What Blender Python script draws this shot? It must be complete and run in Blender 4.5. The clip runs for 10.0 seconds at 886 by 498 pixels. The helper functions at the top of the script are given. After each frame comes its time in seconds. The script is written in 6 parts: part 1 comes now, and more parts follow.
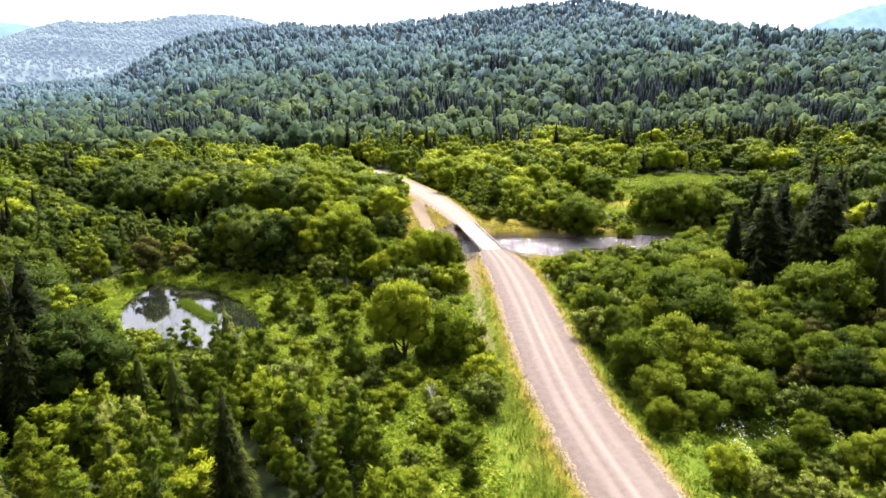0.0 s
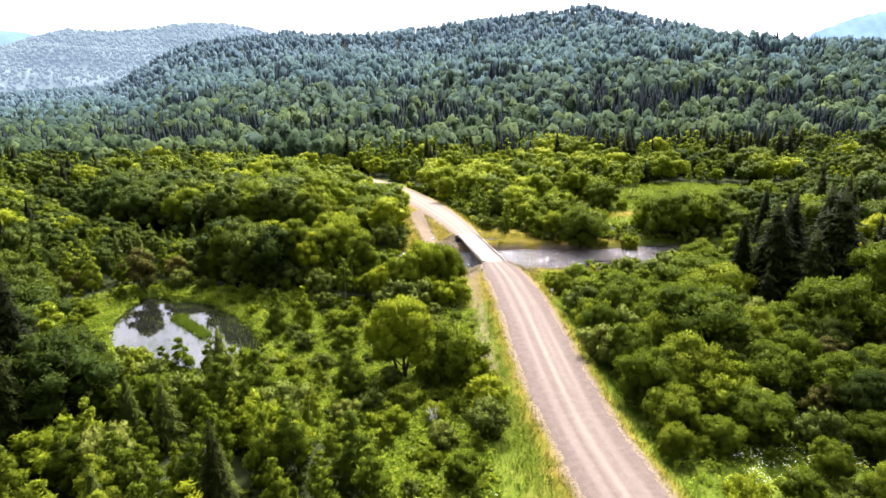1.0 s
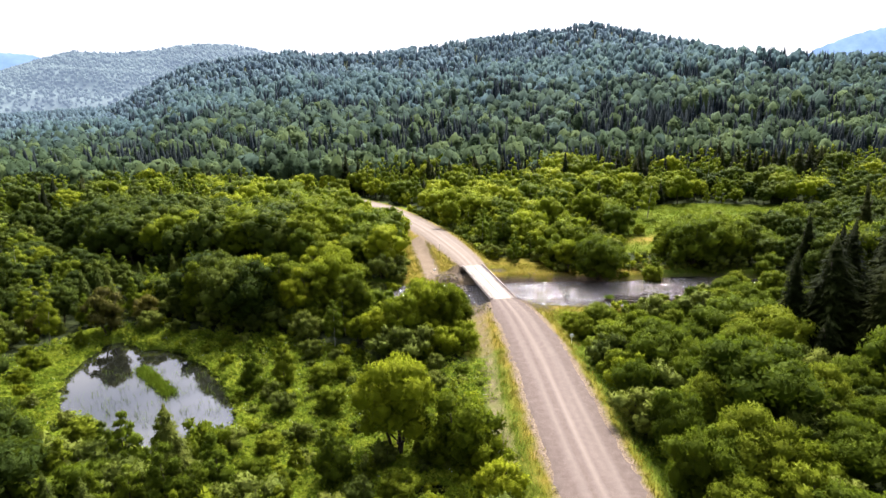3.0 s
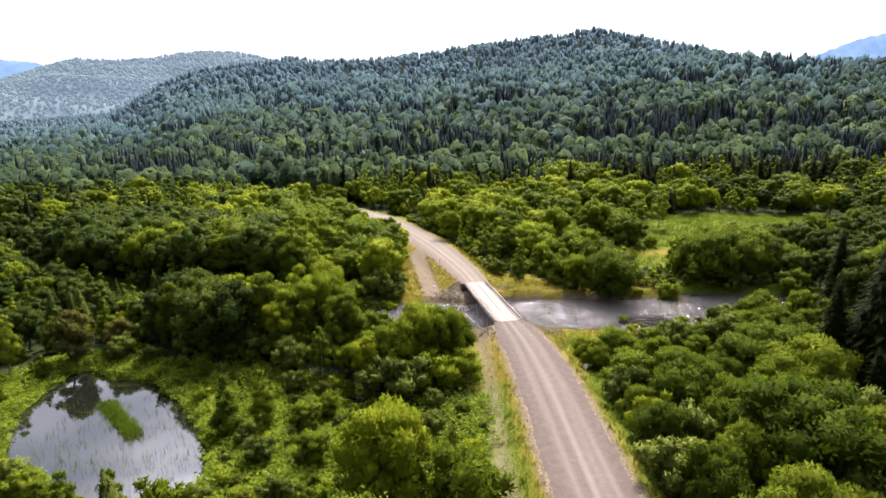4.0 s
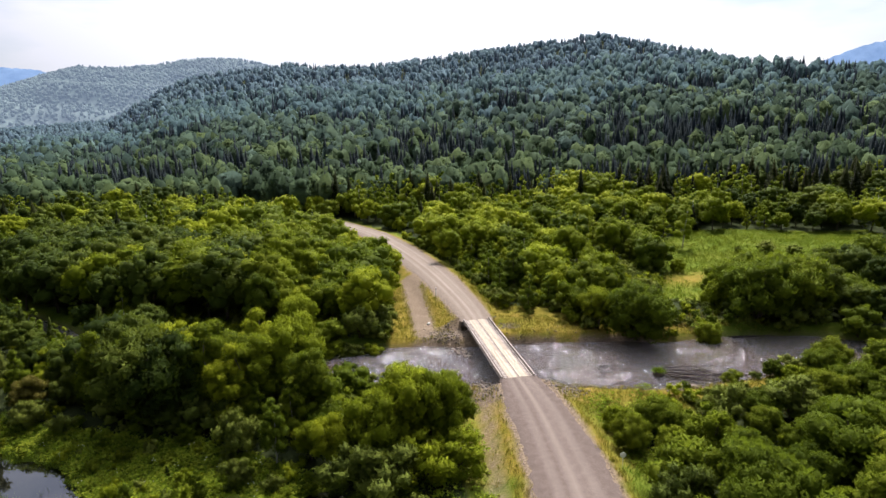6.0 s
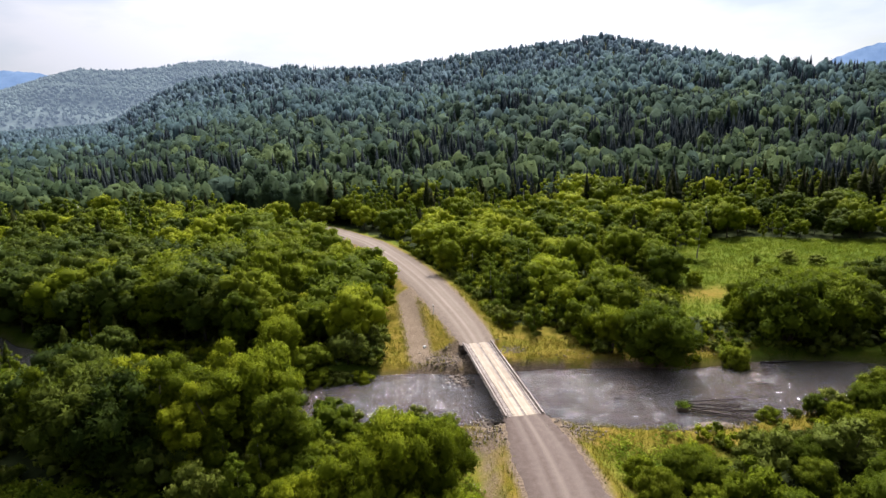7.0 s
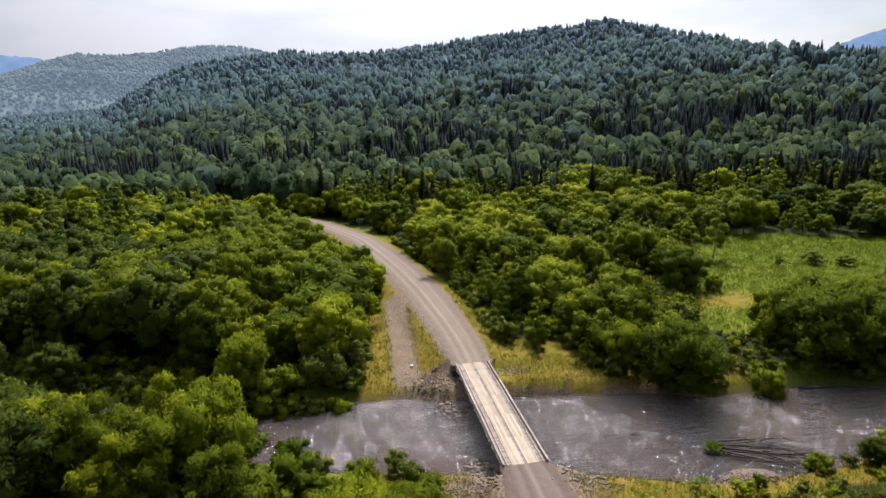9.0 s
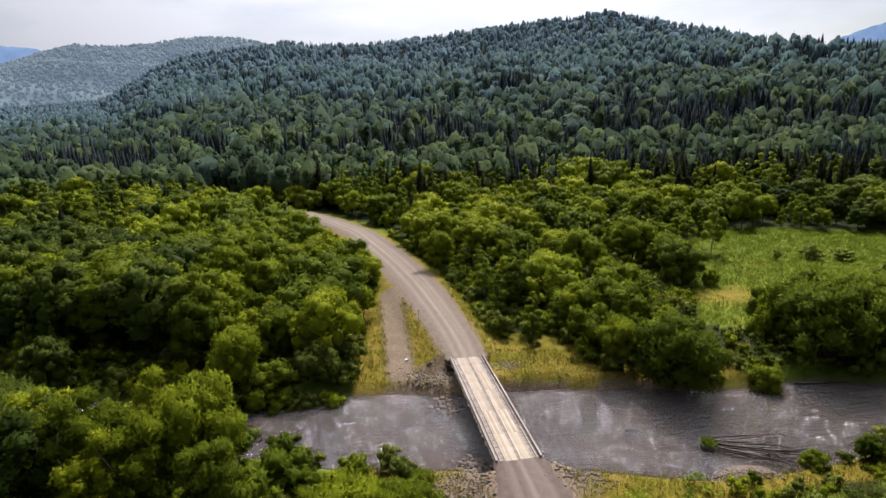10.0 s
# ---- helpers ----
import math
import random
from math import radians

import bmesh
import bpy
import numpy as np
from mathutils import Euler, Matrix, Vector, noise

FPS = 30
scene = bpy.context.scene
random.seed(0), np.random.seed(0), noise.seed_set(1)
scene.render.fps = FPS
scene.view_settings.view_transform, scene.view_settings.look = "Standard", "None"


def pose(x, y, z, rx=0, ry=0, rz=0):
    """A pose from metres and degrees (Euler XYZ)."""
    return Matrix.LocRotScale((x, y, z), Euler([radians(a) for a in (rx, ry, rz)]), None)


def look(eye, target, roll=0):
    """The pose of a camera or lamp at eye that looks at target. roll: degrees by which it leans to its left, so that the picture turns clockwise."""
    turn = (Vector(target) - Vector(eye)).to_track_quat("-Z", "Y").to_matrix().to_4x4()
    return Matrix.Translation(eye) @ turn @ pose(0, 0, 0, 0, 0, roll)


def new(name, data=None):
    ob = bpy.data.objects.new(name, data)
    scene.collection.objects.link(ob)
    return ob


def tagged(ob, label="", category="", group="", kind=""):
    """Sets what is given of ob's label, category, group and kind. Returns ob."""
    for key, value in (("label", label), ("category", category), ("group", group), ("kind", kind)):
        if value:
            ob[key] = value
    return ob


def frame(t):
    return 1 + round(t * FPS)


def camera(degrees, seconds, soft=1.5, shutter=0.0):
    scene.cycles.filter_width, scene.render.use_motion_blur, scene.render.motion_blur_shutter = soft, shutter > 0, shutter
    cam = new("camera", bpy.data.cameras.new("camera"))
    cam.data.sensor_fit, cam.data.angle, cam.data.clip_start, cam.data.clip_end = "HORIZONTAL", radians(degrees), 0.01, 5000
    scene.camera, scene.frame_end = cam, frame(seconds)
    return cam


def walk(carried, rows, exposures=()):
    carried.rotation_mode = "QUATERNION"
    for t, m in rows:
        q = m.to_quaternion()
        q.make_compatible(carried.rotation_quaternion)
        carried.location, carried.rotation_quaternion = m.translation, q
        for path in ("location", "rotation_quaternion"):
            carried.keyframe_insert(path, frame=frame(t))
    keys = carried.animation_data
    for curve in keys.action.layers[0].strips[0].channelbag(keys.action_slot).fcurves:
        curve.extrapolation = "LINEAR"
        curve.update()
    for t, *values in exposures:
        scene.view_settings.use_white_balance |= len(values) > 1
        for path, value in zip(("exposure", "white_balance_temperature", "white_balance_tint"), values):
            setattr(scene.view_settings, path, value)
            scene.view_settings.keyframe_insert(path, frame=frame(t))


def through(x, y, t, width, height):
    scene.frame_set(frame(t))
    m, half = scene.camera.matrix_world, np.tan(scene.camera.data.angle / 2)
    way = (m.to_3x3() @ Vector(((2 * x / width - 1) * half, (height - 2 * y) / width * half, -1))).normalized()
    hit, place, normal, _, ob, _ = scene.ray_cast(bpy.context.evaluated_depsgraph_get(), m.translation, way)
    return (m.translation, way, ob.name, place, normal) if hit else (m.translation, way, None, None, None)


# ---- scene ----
cam = camera(73.1, 10.0, 1.5)
EXPOSURES = [(0.0, 1.3, 6200, 16), (2.5, 1.02, 6200, 16), (4.5, 0.58, 6200, 16), (5.5, 0.38, 6200, 16), (7.0, 0.2, 6200, 16), (10.0, -0.06, 6200, 16)]
PATH = [
    (0, (-35.084, -130.029, 36.939), (-34.742, -128.13, 36.412), -1.1),
    (0.5, (-34.935, -128.799, 37.088), (-34.592, -126.898, 36.572), -1.1),
    (1, (-34.785, -126.763, 37.247), (-34.44, -124.859, 36.744), -1.1),
    (1.5, (-34.471, -124.036, 37.332), (-34.126, -122.128, 36.842), -1.2),
    (2, (-33.82, -120.545, 37.365), (-33.478, -118.632, 36.89), -1.3),
    (2.5, (-32.953, -116.498, 37.312), (-32.613, -114.582, 36.852), -1.4),
    (4, (-29.653, -102.079, 37.089), (-29.321, -100.153, 36.663), -1.6),
    (4.5, (-28.455, -96.679, 37.178), (-28.124, -94.752, 36.757), -1.6),
    (5, (-27.113, -91.18, 37.152), (-26.785, -89.251, 36.737), -1.6),
    (5.5, (-25.766, -85.966, 37.151), (-25.44, -84.036, 36.741), -1.6),
    (7, (-21.689, -69.786, 37.377), (-21.371, -67.852, 36.979), -1.8),
    (7.5, (-20.403, -64.822, 37.486), (-20.088, -62.888, 37.085), -1.8),
    (8, (-19.191, -60.653, 37.559), (-18.877, -58.722, 37.145), -1.8),
    (8.5, (-18.26, -57.923, 37.558), (-17.949, -55.994, 37.131), -1.8),
    (9, (-17.596, -56.276, 37.551), (-17.284, -54.35, 37.11), -1.7),
    (9.5, (-17.17, -55.624, 37.501), (-16.857, -53.703, 37.045), -1.6),
    (10, (-16.857, -55.525, 37.445), (-16.543, -53.605, 36.981), -1.5),
]
walk(cam, [(t, look(eye, target, roll)) for t, eye, target, roll in PATH], EXPOSURES)
# ---- world, sun, exposure ----
SUN_ELEV, SUN_AZ = 50.0, 24.0      # degrees; azimuth clockwise from +Y
world = bpy.data.worlds.new("world")
scene.world = world
world.use_nodes = True
wn, wl = world.node_tree.nodes, world.node_tree.links
wn.clear()
sky = wn.new("ShaderNodeTexSky")
sky.sky_type, sky.sun_disc = "NISHITA", False
sky.sun_elevation, sky.sun_rotation = radians(SUN_ELEV), radians(SUN_AZ)
sky.air_density, sky.dust_density = 1.0, 2.0
tc = wn.new("ShaderNodeTexCoord")
mp = wn.new("ShaderNodeMapping")
mp.inputs["Scale"].default_value = (1.0, 1.0, 3.5)
cl = wn.new("ShaderNodeTexNoise")
cl.inputs["Scale"].default_value, cl.inputs["Detail"].default_value = 2.2, 6.0
cr = wn.new("ShaderNodeValToRGB")
cr.color_ramp.elements[0].position, cr.color_ramp.elements[1].position = 0.34, 0.56
cm = wn.new("ShaderNodeMix")
cm.data_type = "RGBA"
gd = wn.new("ShaderNodeVectorMath")
gd.operation = "DOT_PRODUCT"
gd.inputs[1].default_value = (math.sin(radians(SUN_AZ)) * math.cos(radians(SUN_ELEV)), math.cos(radians(SUN_AZ)) * math.cos(radians(SUN_ELEV)), math.sin(radians(SUN_ELEV)))
gm = wn.new("ShaderNodeMapRange")
gm.interpolation_type = "SMOOTHSTEP"
for _k, _v in (("From Min", 0.1), ("From Max", 1.0), ("To Min", 1.5), ("To Max", 14.0)):
    gm.inputs[_k].default_value = _v
gc = wn.new("ShaderNodeVectorMath")
gc.operation = "SCALE"
gc.inputs[0].default_value = (0.98, 1.0, 1.04)
wl.new(tc.outputs["Generated"], gd.inputs[0])
wl.new(gd.outputs["Value"], gm.inputs["Value"])
ga = wn.new("ShaderNodeMapRange")     # the sun's bright aureole in thin cloud
ga.interpolation_type = "SMOOTHSTEP"
for _k, _v in (("From Min", 0.72), ("From Max", 1.0), ("To Min", 0.0), ("To Max", 42.0)):
    ga.inputs[_k].default_value = _v
gs = wn.new("ShaderNodeMath")
wl.new(gd.outputs["Value"], ga.inputs["Value"])
wl.new(gm.outputs["Result"], gs.inputs[0])
wl.new(ga.outputs["Result"], gs.inputs[1])
wl.new(gs.outputs["Value"], gc.inputs["Scale"])
wl.new(gc.outputs["Vector"], cm.inputs["B"])
bg = wn.new("ShaderNodeBackground")
bg.inputs["Strength"].default_value = 0.1
wo = wn.new("ShaderNodeOutputWorld")
wl.new(tc.outputs["Generated"], mp.inputs["Vector"])
wl.new(mp.outputs["Vector"], cl.inputs["Vector"])
wl.new(cl.outputs["Fac"], cr.inputs["Fac"])
wl.new(cr.outputs["Color"], cm.inputs["Factor"])
wl.new(sky.outputs["Color"], cm.inputs["A"])
wl.new(cm.outputs["Result"], bg.inputs["Color"])
wl.new(bg.outputs["Background"], wo.inputs["Surface"])

sun = new("sun", bpy.data.lights.new("sun", "SUN"))
sun.data.energy, sun.data.angle, sun.data.color = 5.0, radians(8), (1.0, 0.94, 0.84)
_a, _e = radians(SUN_AZ), radians(SUN_ELEV)
sun.matrix_world = look((0, 0, 200), Vector((0, 0, 200)) - Vector((math.sin(_a) * math.cos(_e), math.cos(_a) * math.cos(_e), math.sin(_e))))


# ---- materials ----
def mat(name):
    m = bpy.data.materials.new(name)
    m.use_nodes = True
    nt = m.node_tree
    return m, nt.nodes, nt.links, nt.nodes["Principled BSDF"]


def noise_node(n, l, scale, detail=5.0, rough=0.6, coord="Object"):
    t = n.new("ShaderNodeTexCoord")
    x = n.new("ShaderNodeTexNoise")
    x.inputs["Scale"].default_value, x.inputs["Detail"].default_value, x.inputs["Roughness"].default_value = scale, detail, rough
    l.new(t.outputs[coord], x.inputs["Vector"])
    return x


def ramp(n, l, src, stops):
    r = n.new("ShaderNodeValToRGB")
    e = r.color_ramp.elements
    while len(e) < len(stops):
        e.new(0.5)
    for k, (p, c) in zip(e, stops):
        k.position, k.color = p, (*c, 1)
    l.new(src, r.inputs["Fac"])
    return r


def blend(n, l, fac, a, b, mode="MIX"):
    x = n.new("ShaderNodeMix")
    x.data_type, x.blend_type = "RGBA", mode
    for key, v in (("Factor", fac), ("A", a), ("B", b)):
        if isinstance(v, (int, float)):
            x.inputs[key].default_value = v
        elif isinstance(v, tuple):
            x.inputs[key].default_value = (*v, 1)
        else:
            l.new(v, x.inputs[key])
    return x.outputs["Result"]


def calc(n, l, op, a, b=0.0, clamp=False):
    x = n.new("ShaderNodeMath")
    x.operation, x.use_clamp = op, clamp
    for i, v in enumerate((a, b)):
        if isinstance(v, (int, float)):
            x.inputs[i].default_value = v
        else:
            l.new(v, x.inputs[i])
    return x.outputs[0]


def bump(n, l, height, p, dist=0.05, strength=0.6):
    b = n.new("ShaderNodeBump")
    b.inputs["Distance"].default_value, b.inputs["Strength"].default_value = dist, strength
    l.new(height, b.inputs["Height"])
    l.new(b.outputs["Normal"], p.inputs["Normal"])


def attr(n, name):
    a = n.new("ShaderNodeAttribute")
    a.attribute_name = name
    return a.outputs["Fac"]


def leaf_material(name, dark, mid, light, through=0.2, tone=False, scale=0.5, rough=0.55, haze_sheen=0.0):
    """Foliage: hue changes from tree to tree and in patches over the crown."""
    m, n, l, p = mat(name)
    fine = noise_node(n, l, scale, 4.0, 0.65)
    own = calc(n, l, "FRACT", calc(n, l, "ADD", attr(n, "tone"), n.new("ShaderNodeObjectInfo").outputs["Random"]))
    geo = n.new("ShaderNodeNewGeometry").outputs["Random Per Island"]
    f = calc(n, l, "ADD", calc(n, l, "MULTIPLY", own, 0.5 if haze_sheen else 0.56), calc(n, l, "MULTIPLY", fine.outputs["Fac"], 0.55 if haze_sheen else 0.5))
    f = calc(n, l, "ADD", f, calc(n, l, "MULTIPLY", geo, 0.13))
    tips = noise_node(n, l, 0.75 if haze_sheen else 8.0, 3.0, 0.7)
    f = calc(n, l, "ADD", f, calc(n, l, "MULTIPLY", calc(n, l, "SUBTRACT", tips.outputs["Fac"], 0.5), 0.5 if haze_sheen else 0.62))
    bump(n, l, tips.outputs["Fac"], p, 0.5 if haze_sheen else 0.22, 0.3 if haze_sheen else 1.0)
    f = calc(n, l, "SUBTRACT", f, 0.08, True)
    r = ramp(n, l, f, [(0.12, dark), (0.5, mid), (0.95, light)])
    l.new(r.outputs["Color"], p.inputs["Base Color"])
    p.inputs["Roughness"].default_value = rough
    p.inputs["Specular IOR Level"].default_value = 0.03
    # a faint blue sheen stands in for haze over distant foliage
    if haze_sheen:
        p.inputs["Sheen Weight"].default_value, p.inputs["Sheen Roughness"].default_value = haze_sheen, 0.7
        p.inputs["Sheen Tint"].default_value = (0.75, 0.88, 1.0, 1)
    tr = n.new("ShaderNodeBsdfTranslucent")
    l.new(blend(n, l, 0.0 if haze_sheen else 0.3, r.outputs["Color"], (0.22, 0.30, 0.016)), tr.inputs["Color"])
    mx = n.new("ShaderNodeMixShader")
    mx.inputs[0].default_value = through
    l.new(p.outputs[0], mx.inputs[1])
    l.new(tr.outputs[0], mx.inputs[2])
    l.new(mx.outputs[0], n["Material Output"].inputs["Surface"])
    return m


def solid(name, c1, c2, scale=6.0, rough=0.8, dist=0.02, stretch=None):
    m, n, l, p = mat(name)
    x = noise_node(n, l, scale, 6.0, 0.65)
    if stretch:
        g = n.new("ShaderNodeMapping")
        g.inputs["Scale"].default_value = stretch
        l.new(x.inputs["Vector"].links[0].from_socket, g.inputs["Vector"])
        l.new(g.outputs["Vector"], x.inputs["Vector"])
    y = noise_node(n, l, scale * 0.12, 3.0)
    own = n.new("ShaderNodeObjectInfo").outputs["Random"]
    f = calc(n, l, "ADD", calc(n, l, "MULTIPLY", x.outputs["Fac"], 0.6), calc(n, l, "MULTIPLY", y.outputs["Fac"], 0.35))
    f = calc(n, l, "ADD", f, calc(n, l, "MULTIPLY", calc(n, l, "SUBTRACT", own, 0.5), 0.35))
    r = ramp(n, l, f, [(0.25, c1), (0.7, c2)])
    l.new(r.outputs["Color"], p.inputs["Base Color"])
    p.inputs["Roughness"].default_value = rough
    p.inputs["Specular IOR Level"].default_value = 0.1 if rough >= 0.9 else 0.4
    bump(n, l, x.outputs["Fac"], p, dist)
    return m


LEAF_WILLOW = leaf_material("willow_leaves", (0.076, 0.104, 0.006), (0.205, 0.250, 0.011), (0.40, 0.43, 0.019), 0.34)
LEAF_BROAD = leaf_material("broad_leaves", (0.050, 0.078, 0.006), (0.126, 0.168, 0.011), (0.262, 0.296, 0.018), 0.34)
# dark green that carries shade and side dimming in the leaf colour
LEAF_DIMMED = leaf_material("dimmed_leaves", (0.024, 0.042, 0.007), (0.062, 0.090, 0.012), (0.14, 0.168, 0.020), 0.22)
LEAF_BIRCH = leaf_material("birch_leaves", (0.060, 0.094, 0.008), (0.152, 0.205, 0.013), (0.30, 0.34, 0.020), 0.32)
LEAF_GREY = leaf_material("grey_willow_leaves", (0.062, 0.086, 0.014), (0.150, 0.182, 0.028), (0.27, 0.29, 0.050))
LEAF_RUST = leaf_material("rusty_leaves", (0.060, 0.055, 0.014), (0.14, 0.13, 0.026), (0.24, 0.20, 0.040))
NEEDLES = leaf_material("spruce_needles", (0.007, 0.010, 0.002), (0.016, 0.022, 0.004), (0.036, 0.041, 0.007), 0.06, False, 0.8, 0.7)
NEEDLES_YOUNG = leaf_material("young_spruce_needles", (0.034, 0.048, 0.008), (0.070, 0.092, 0.014), (0.140, 0.155, 0.024), 0.08, False, 0.8, 0.7)
# Lower slope, hillside and far foliage: distance haze painted into the base colours
HAZED_FAR_LEAF = leaf_material("hazed_far_leaves", (0.092, 0.140, 0.180), (0.116, 0.176, 0.206), (0.155, 0.228, 0.228), 0.28, True, 0.012, 0.9, 0.03)
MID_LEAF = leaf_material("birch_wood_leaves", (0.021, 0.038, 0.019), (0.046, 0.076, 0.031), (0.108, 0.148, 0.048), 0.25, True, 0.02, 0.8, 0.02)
HAZED_SLOPE_LEAF = leaf_material("hazed_hillside_leaves", (0.058, 0.098, 0.114), (0.082, 0.136, 0.138), (0.130, 0.198, 0.160), 0.28, True, 0.015, 0.9, 0.03)
HAZED_LOWER_LEAF = leaf_material("hazed_lower_slope_leaves", (0.026, 0.046, 0.038), (0.045, 0.076, 0.054), (0.088, 0.130, 0.070), 0.26, True, 0.018, 0.9, 0.03)
HAZED_LOWER_NEEDLE = leaf_material("hazed_lower_slope_needles", (0.015, 0.022, 0.028), (0.024, 0.034, 0.040), (0.040, 0.053, 0.052), 0.10, True, 0.018, 0.9, 0.02)
HAZED_SLOPE_NEEDLE = leaf_material("hazed_hillside_needles", (0.024, 0.034, 0.048), (0.036, 0.050, 0.062), (0.054, 0.071, 0.074), 0.12, True, 0.015, 0.9, 0.02)
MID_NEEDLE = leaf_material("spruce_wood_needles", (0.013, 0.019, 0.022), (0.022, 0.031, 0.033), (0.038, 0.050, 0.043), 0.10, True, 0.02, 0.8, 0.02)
HAZED_FAR_NEEDLE = leaf_material("hazed_far_needles", (0.052, 0.072, 0.108), (0.070, 0.096, 0.126), (0.094, 0.124, 0.136), 0.14, True, 0.012, 0.9, 0.02)
HERBS = leaf_material("marsh_leaves", (0.095, 0.150, 0.010), (0.210, 0.285, 0.018), (0.40, 0.43, 0.040), 0.34, True, 0.25)
GRASS = leaf_material("grass_blades", (0.100, 0.102, 0.010), (0.200, 0.168, 0.016), (0.35, 0.248, 0.040), 0.3, True, 0.18)
SEDGE = leaf_material("sedge_blades", (0.07, 0.125, 0.010), (0.125, 0.20, 0.015), (0.20, 0.27, 0.024), 0.3, True, 0.2)
MEADOW_GRASS = leaf_material("meadow_grass_blades", (0.090, 0.145, 0.011), (0.175, 0.245, 0.016), (0.31, 0.315, 0.028), 0.25, True, 0.12)
BLOSSOM = solid("cream_blossom", (0.55, 0.55, 0.42), (0.8, 0.8, 0.68), 8.0, 0.8, 0.01)
BARK = solid("grey_brown_bark", (0.045, 0.035, 0.026), (0.13, 0.105, 0.08), 5.0, 0.9, 0.04, (1, 1, 0.25))
BIRCH_BARK = solid("white_birch_bark", (0.22, 0.20, 0.17), (0.72, 0.70, 0.64), 4.0, 0.7, 0.02, (1, 1, 2.5))
TIMBER = solid("weathered_timber", (0.17, 0.135, 0.11), (0.38, 0.32, 0.275), 5.0, 0.85, 0.015, (6, 0.6, 6))
TRACKWOOD = solid("worn_pale_planks", (0.27, 0.212, 0.150), (0.47, 0.385, 0.285), 5.0, 0.8, 0.012, (6, 0.5, 6))
DARKLOG = solid("damp_dark_logs", (0.035, 0.027, 0.02), (0.11, 0.085, 0.065), 4.0, 0.85, 0.03)
DRIFT = solid("bleached_driftwood", (0.020, 0.014, 0.011), (0.085, 0.064, 0.050), 4.0, 0.85, 0.02)
BROWN_STONE = solid("wet_brown_gravel", (0.035, 0.024, 0.016), (0.16, 0.115, 0.075), 3.0, 0.7, 0.02)
STONE = solid("river_stones", (0.060, 0.046, 0.035), (0.22, 0.175, 0.135), 5.0, 0.85, 0.03)
SIGN_WHITE = solid("white_sign_paint", (0.66, 0.66, 0.64), (0.82, 0.82, 0.80), 6.0, 0.5, 0.004)
SIGN_DARK = solid("dark_post_band", (0.02, 0.02, 0.02), (0.06, 0.06, 0.06), 6.0, 0.6, 0.004)


def make_ground_material():
    m, n, l, p = mat("ground_cover")
    big = noise_node(n, l, 0.045, 5.0, 0.62)
    mid = noise_node(n, l, 0.45, 6.0, 0.7)
    fine = noise_node(n, l, 4.5, 5.0, 0.7)
    f = calc(n, l, "ADD", calc(n, l, "MULTIPLY", big.outputs["Fac"], 0.5), calc(n, l, "MULTIPLY", mid.outputs["Fac"], 0.5))
    green = ramp(n, l, f, [(0.3, (0.050, 0.082, 0.008)), (0.5, (0.105, 0.145, 0.014)), (0.72, (0.20, 0.195, 0.03))])
    dry = ramp(n, l, calc(n, l, "ADD", calc(n, l, "MULTIPLY", mid.outputs["Fac"], 0.6), calc(n, l, "MULTIPLY", fine.outputs["Fac"], 0.4)),
               [(0.3, (0.090, 0.085, 0.012)), (0.48, (0.190, 0.150, 0.020)), (0.68, (0.29, 0.19, 0.052))])
    peb = n.new("ShaderNodeTexVoronoi")
    peb.inputs["Scale"].default_value = 3.2
    l.new(fine.inputs["Vector"].links[0].from_socket, peb.inputs["Vector"])
    gravel = ramp(n, l, calc(n, l, "ADD", calc(n, l, "MULTIPLY", fine.outputs["Fac"], 0.6), calc(n, l, "MULTIPLY", peb.outputs["Distance"], 0.4)),
                  [(0.25, (0.085, 0.062, 0.041)), (0.5, (0.180, 0.134, 0.091)), (0.75, (0.30, 0.230, 0.160))])
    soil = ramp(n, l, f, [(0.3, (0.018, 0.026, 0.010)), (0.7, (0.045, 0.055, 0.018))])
    wobble = calc(n, l, "MULTIPLY", calc(n, l, "SUBTRACT", mid.outputs["Fac"], 0.5), 0.9)
    col = green.outputs["Color"]
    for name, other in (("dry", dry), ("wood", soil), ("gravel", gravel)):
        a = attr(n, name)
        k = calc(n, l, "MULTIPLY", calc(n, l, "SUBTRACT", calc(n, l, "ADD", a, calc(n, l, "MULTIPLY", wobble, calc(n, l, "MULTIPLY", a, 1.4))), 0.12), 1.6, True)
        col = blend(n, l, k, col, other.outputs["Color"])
    l.new(col, p.inputs["Base Color"])
    p.inputs["Roughness"].default_value = 1.0
    p.inputs["Specular IOR Level"].default_value = 0.05
    h = calc(n, l, "ADD", mid.outputs["Fac"], calc(n, l, "MULTIPLY", fine.outputs["Fac"], 0.5))
    bump(n, l, h, p, 0.35, 0.8)
    return m


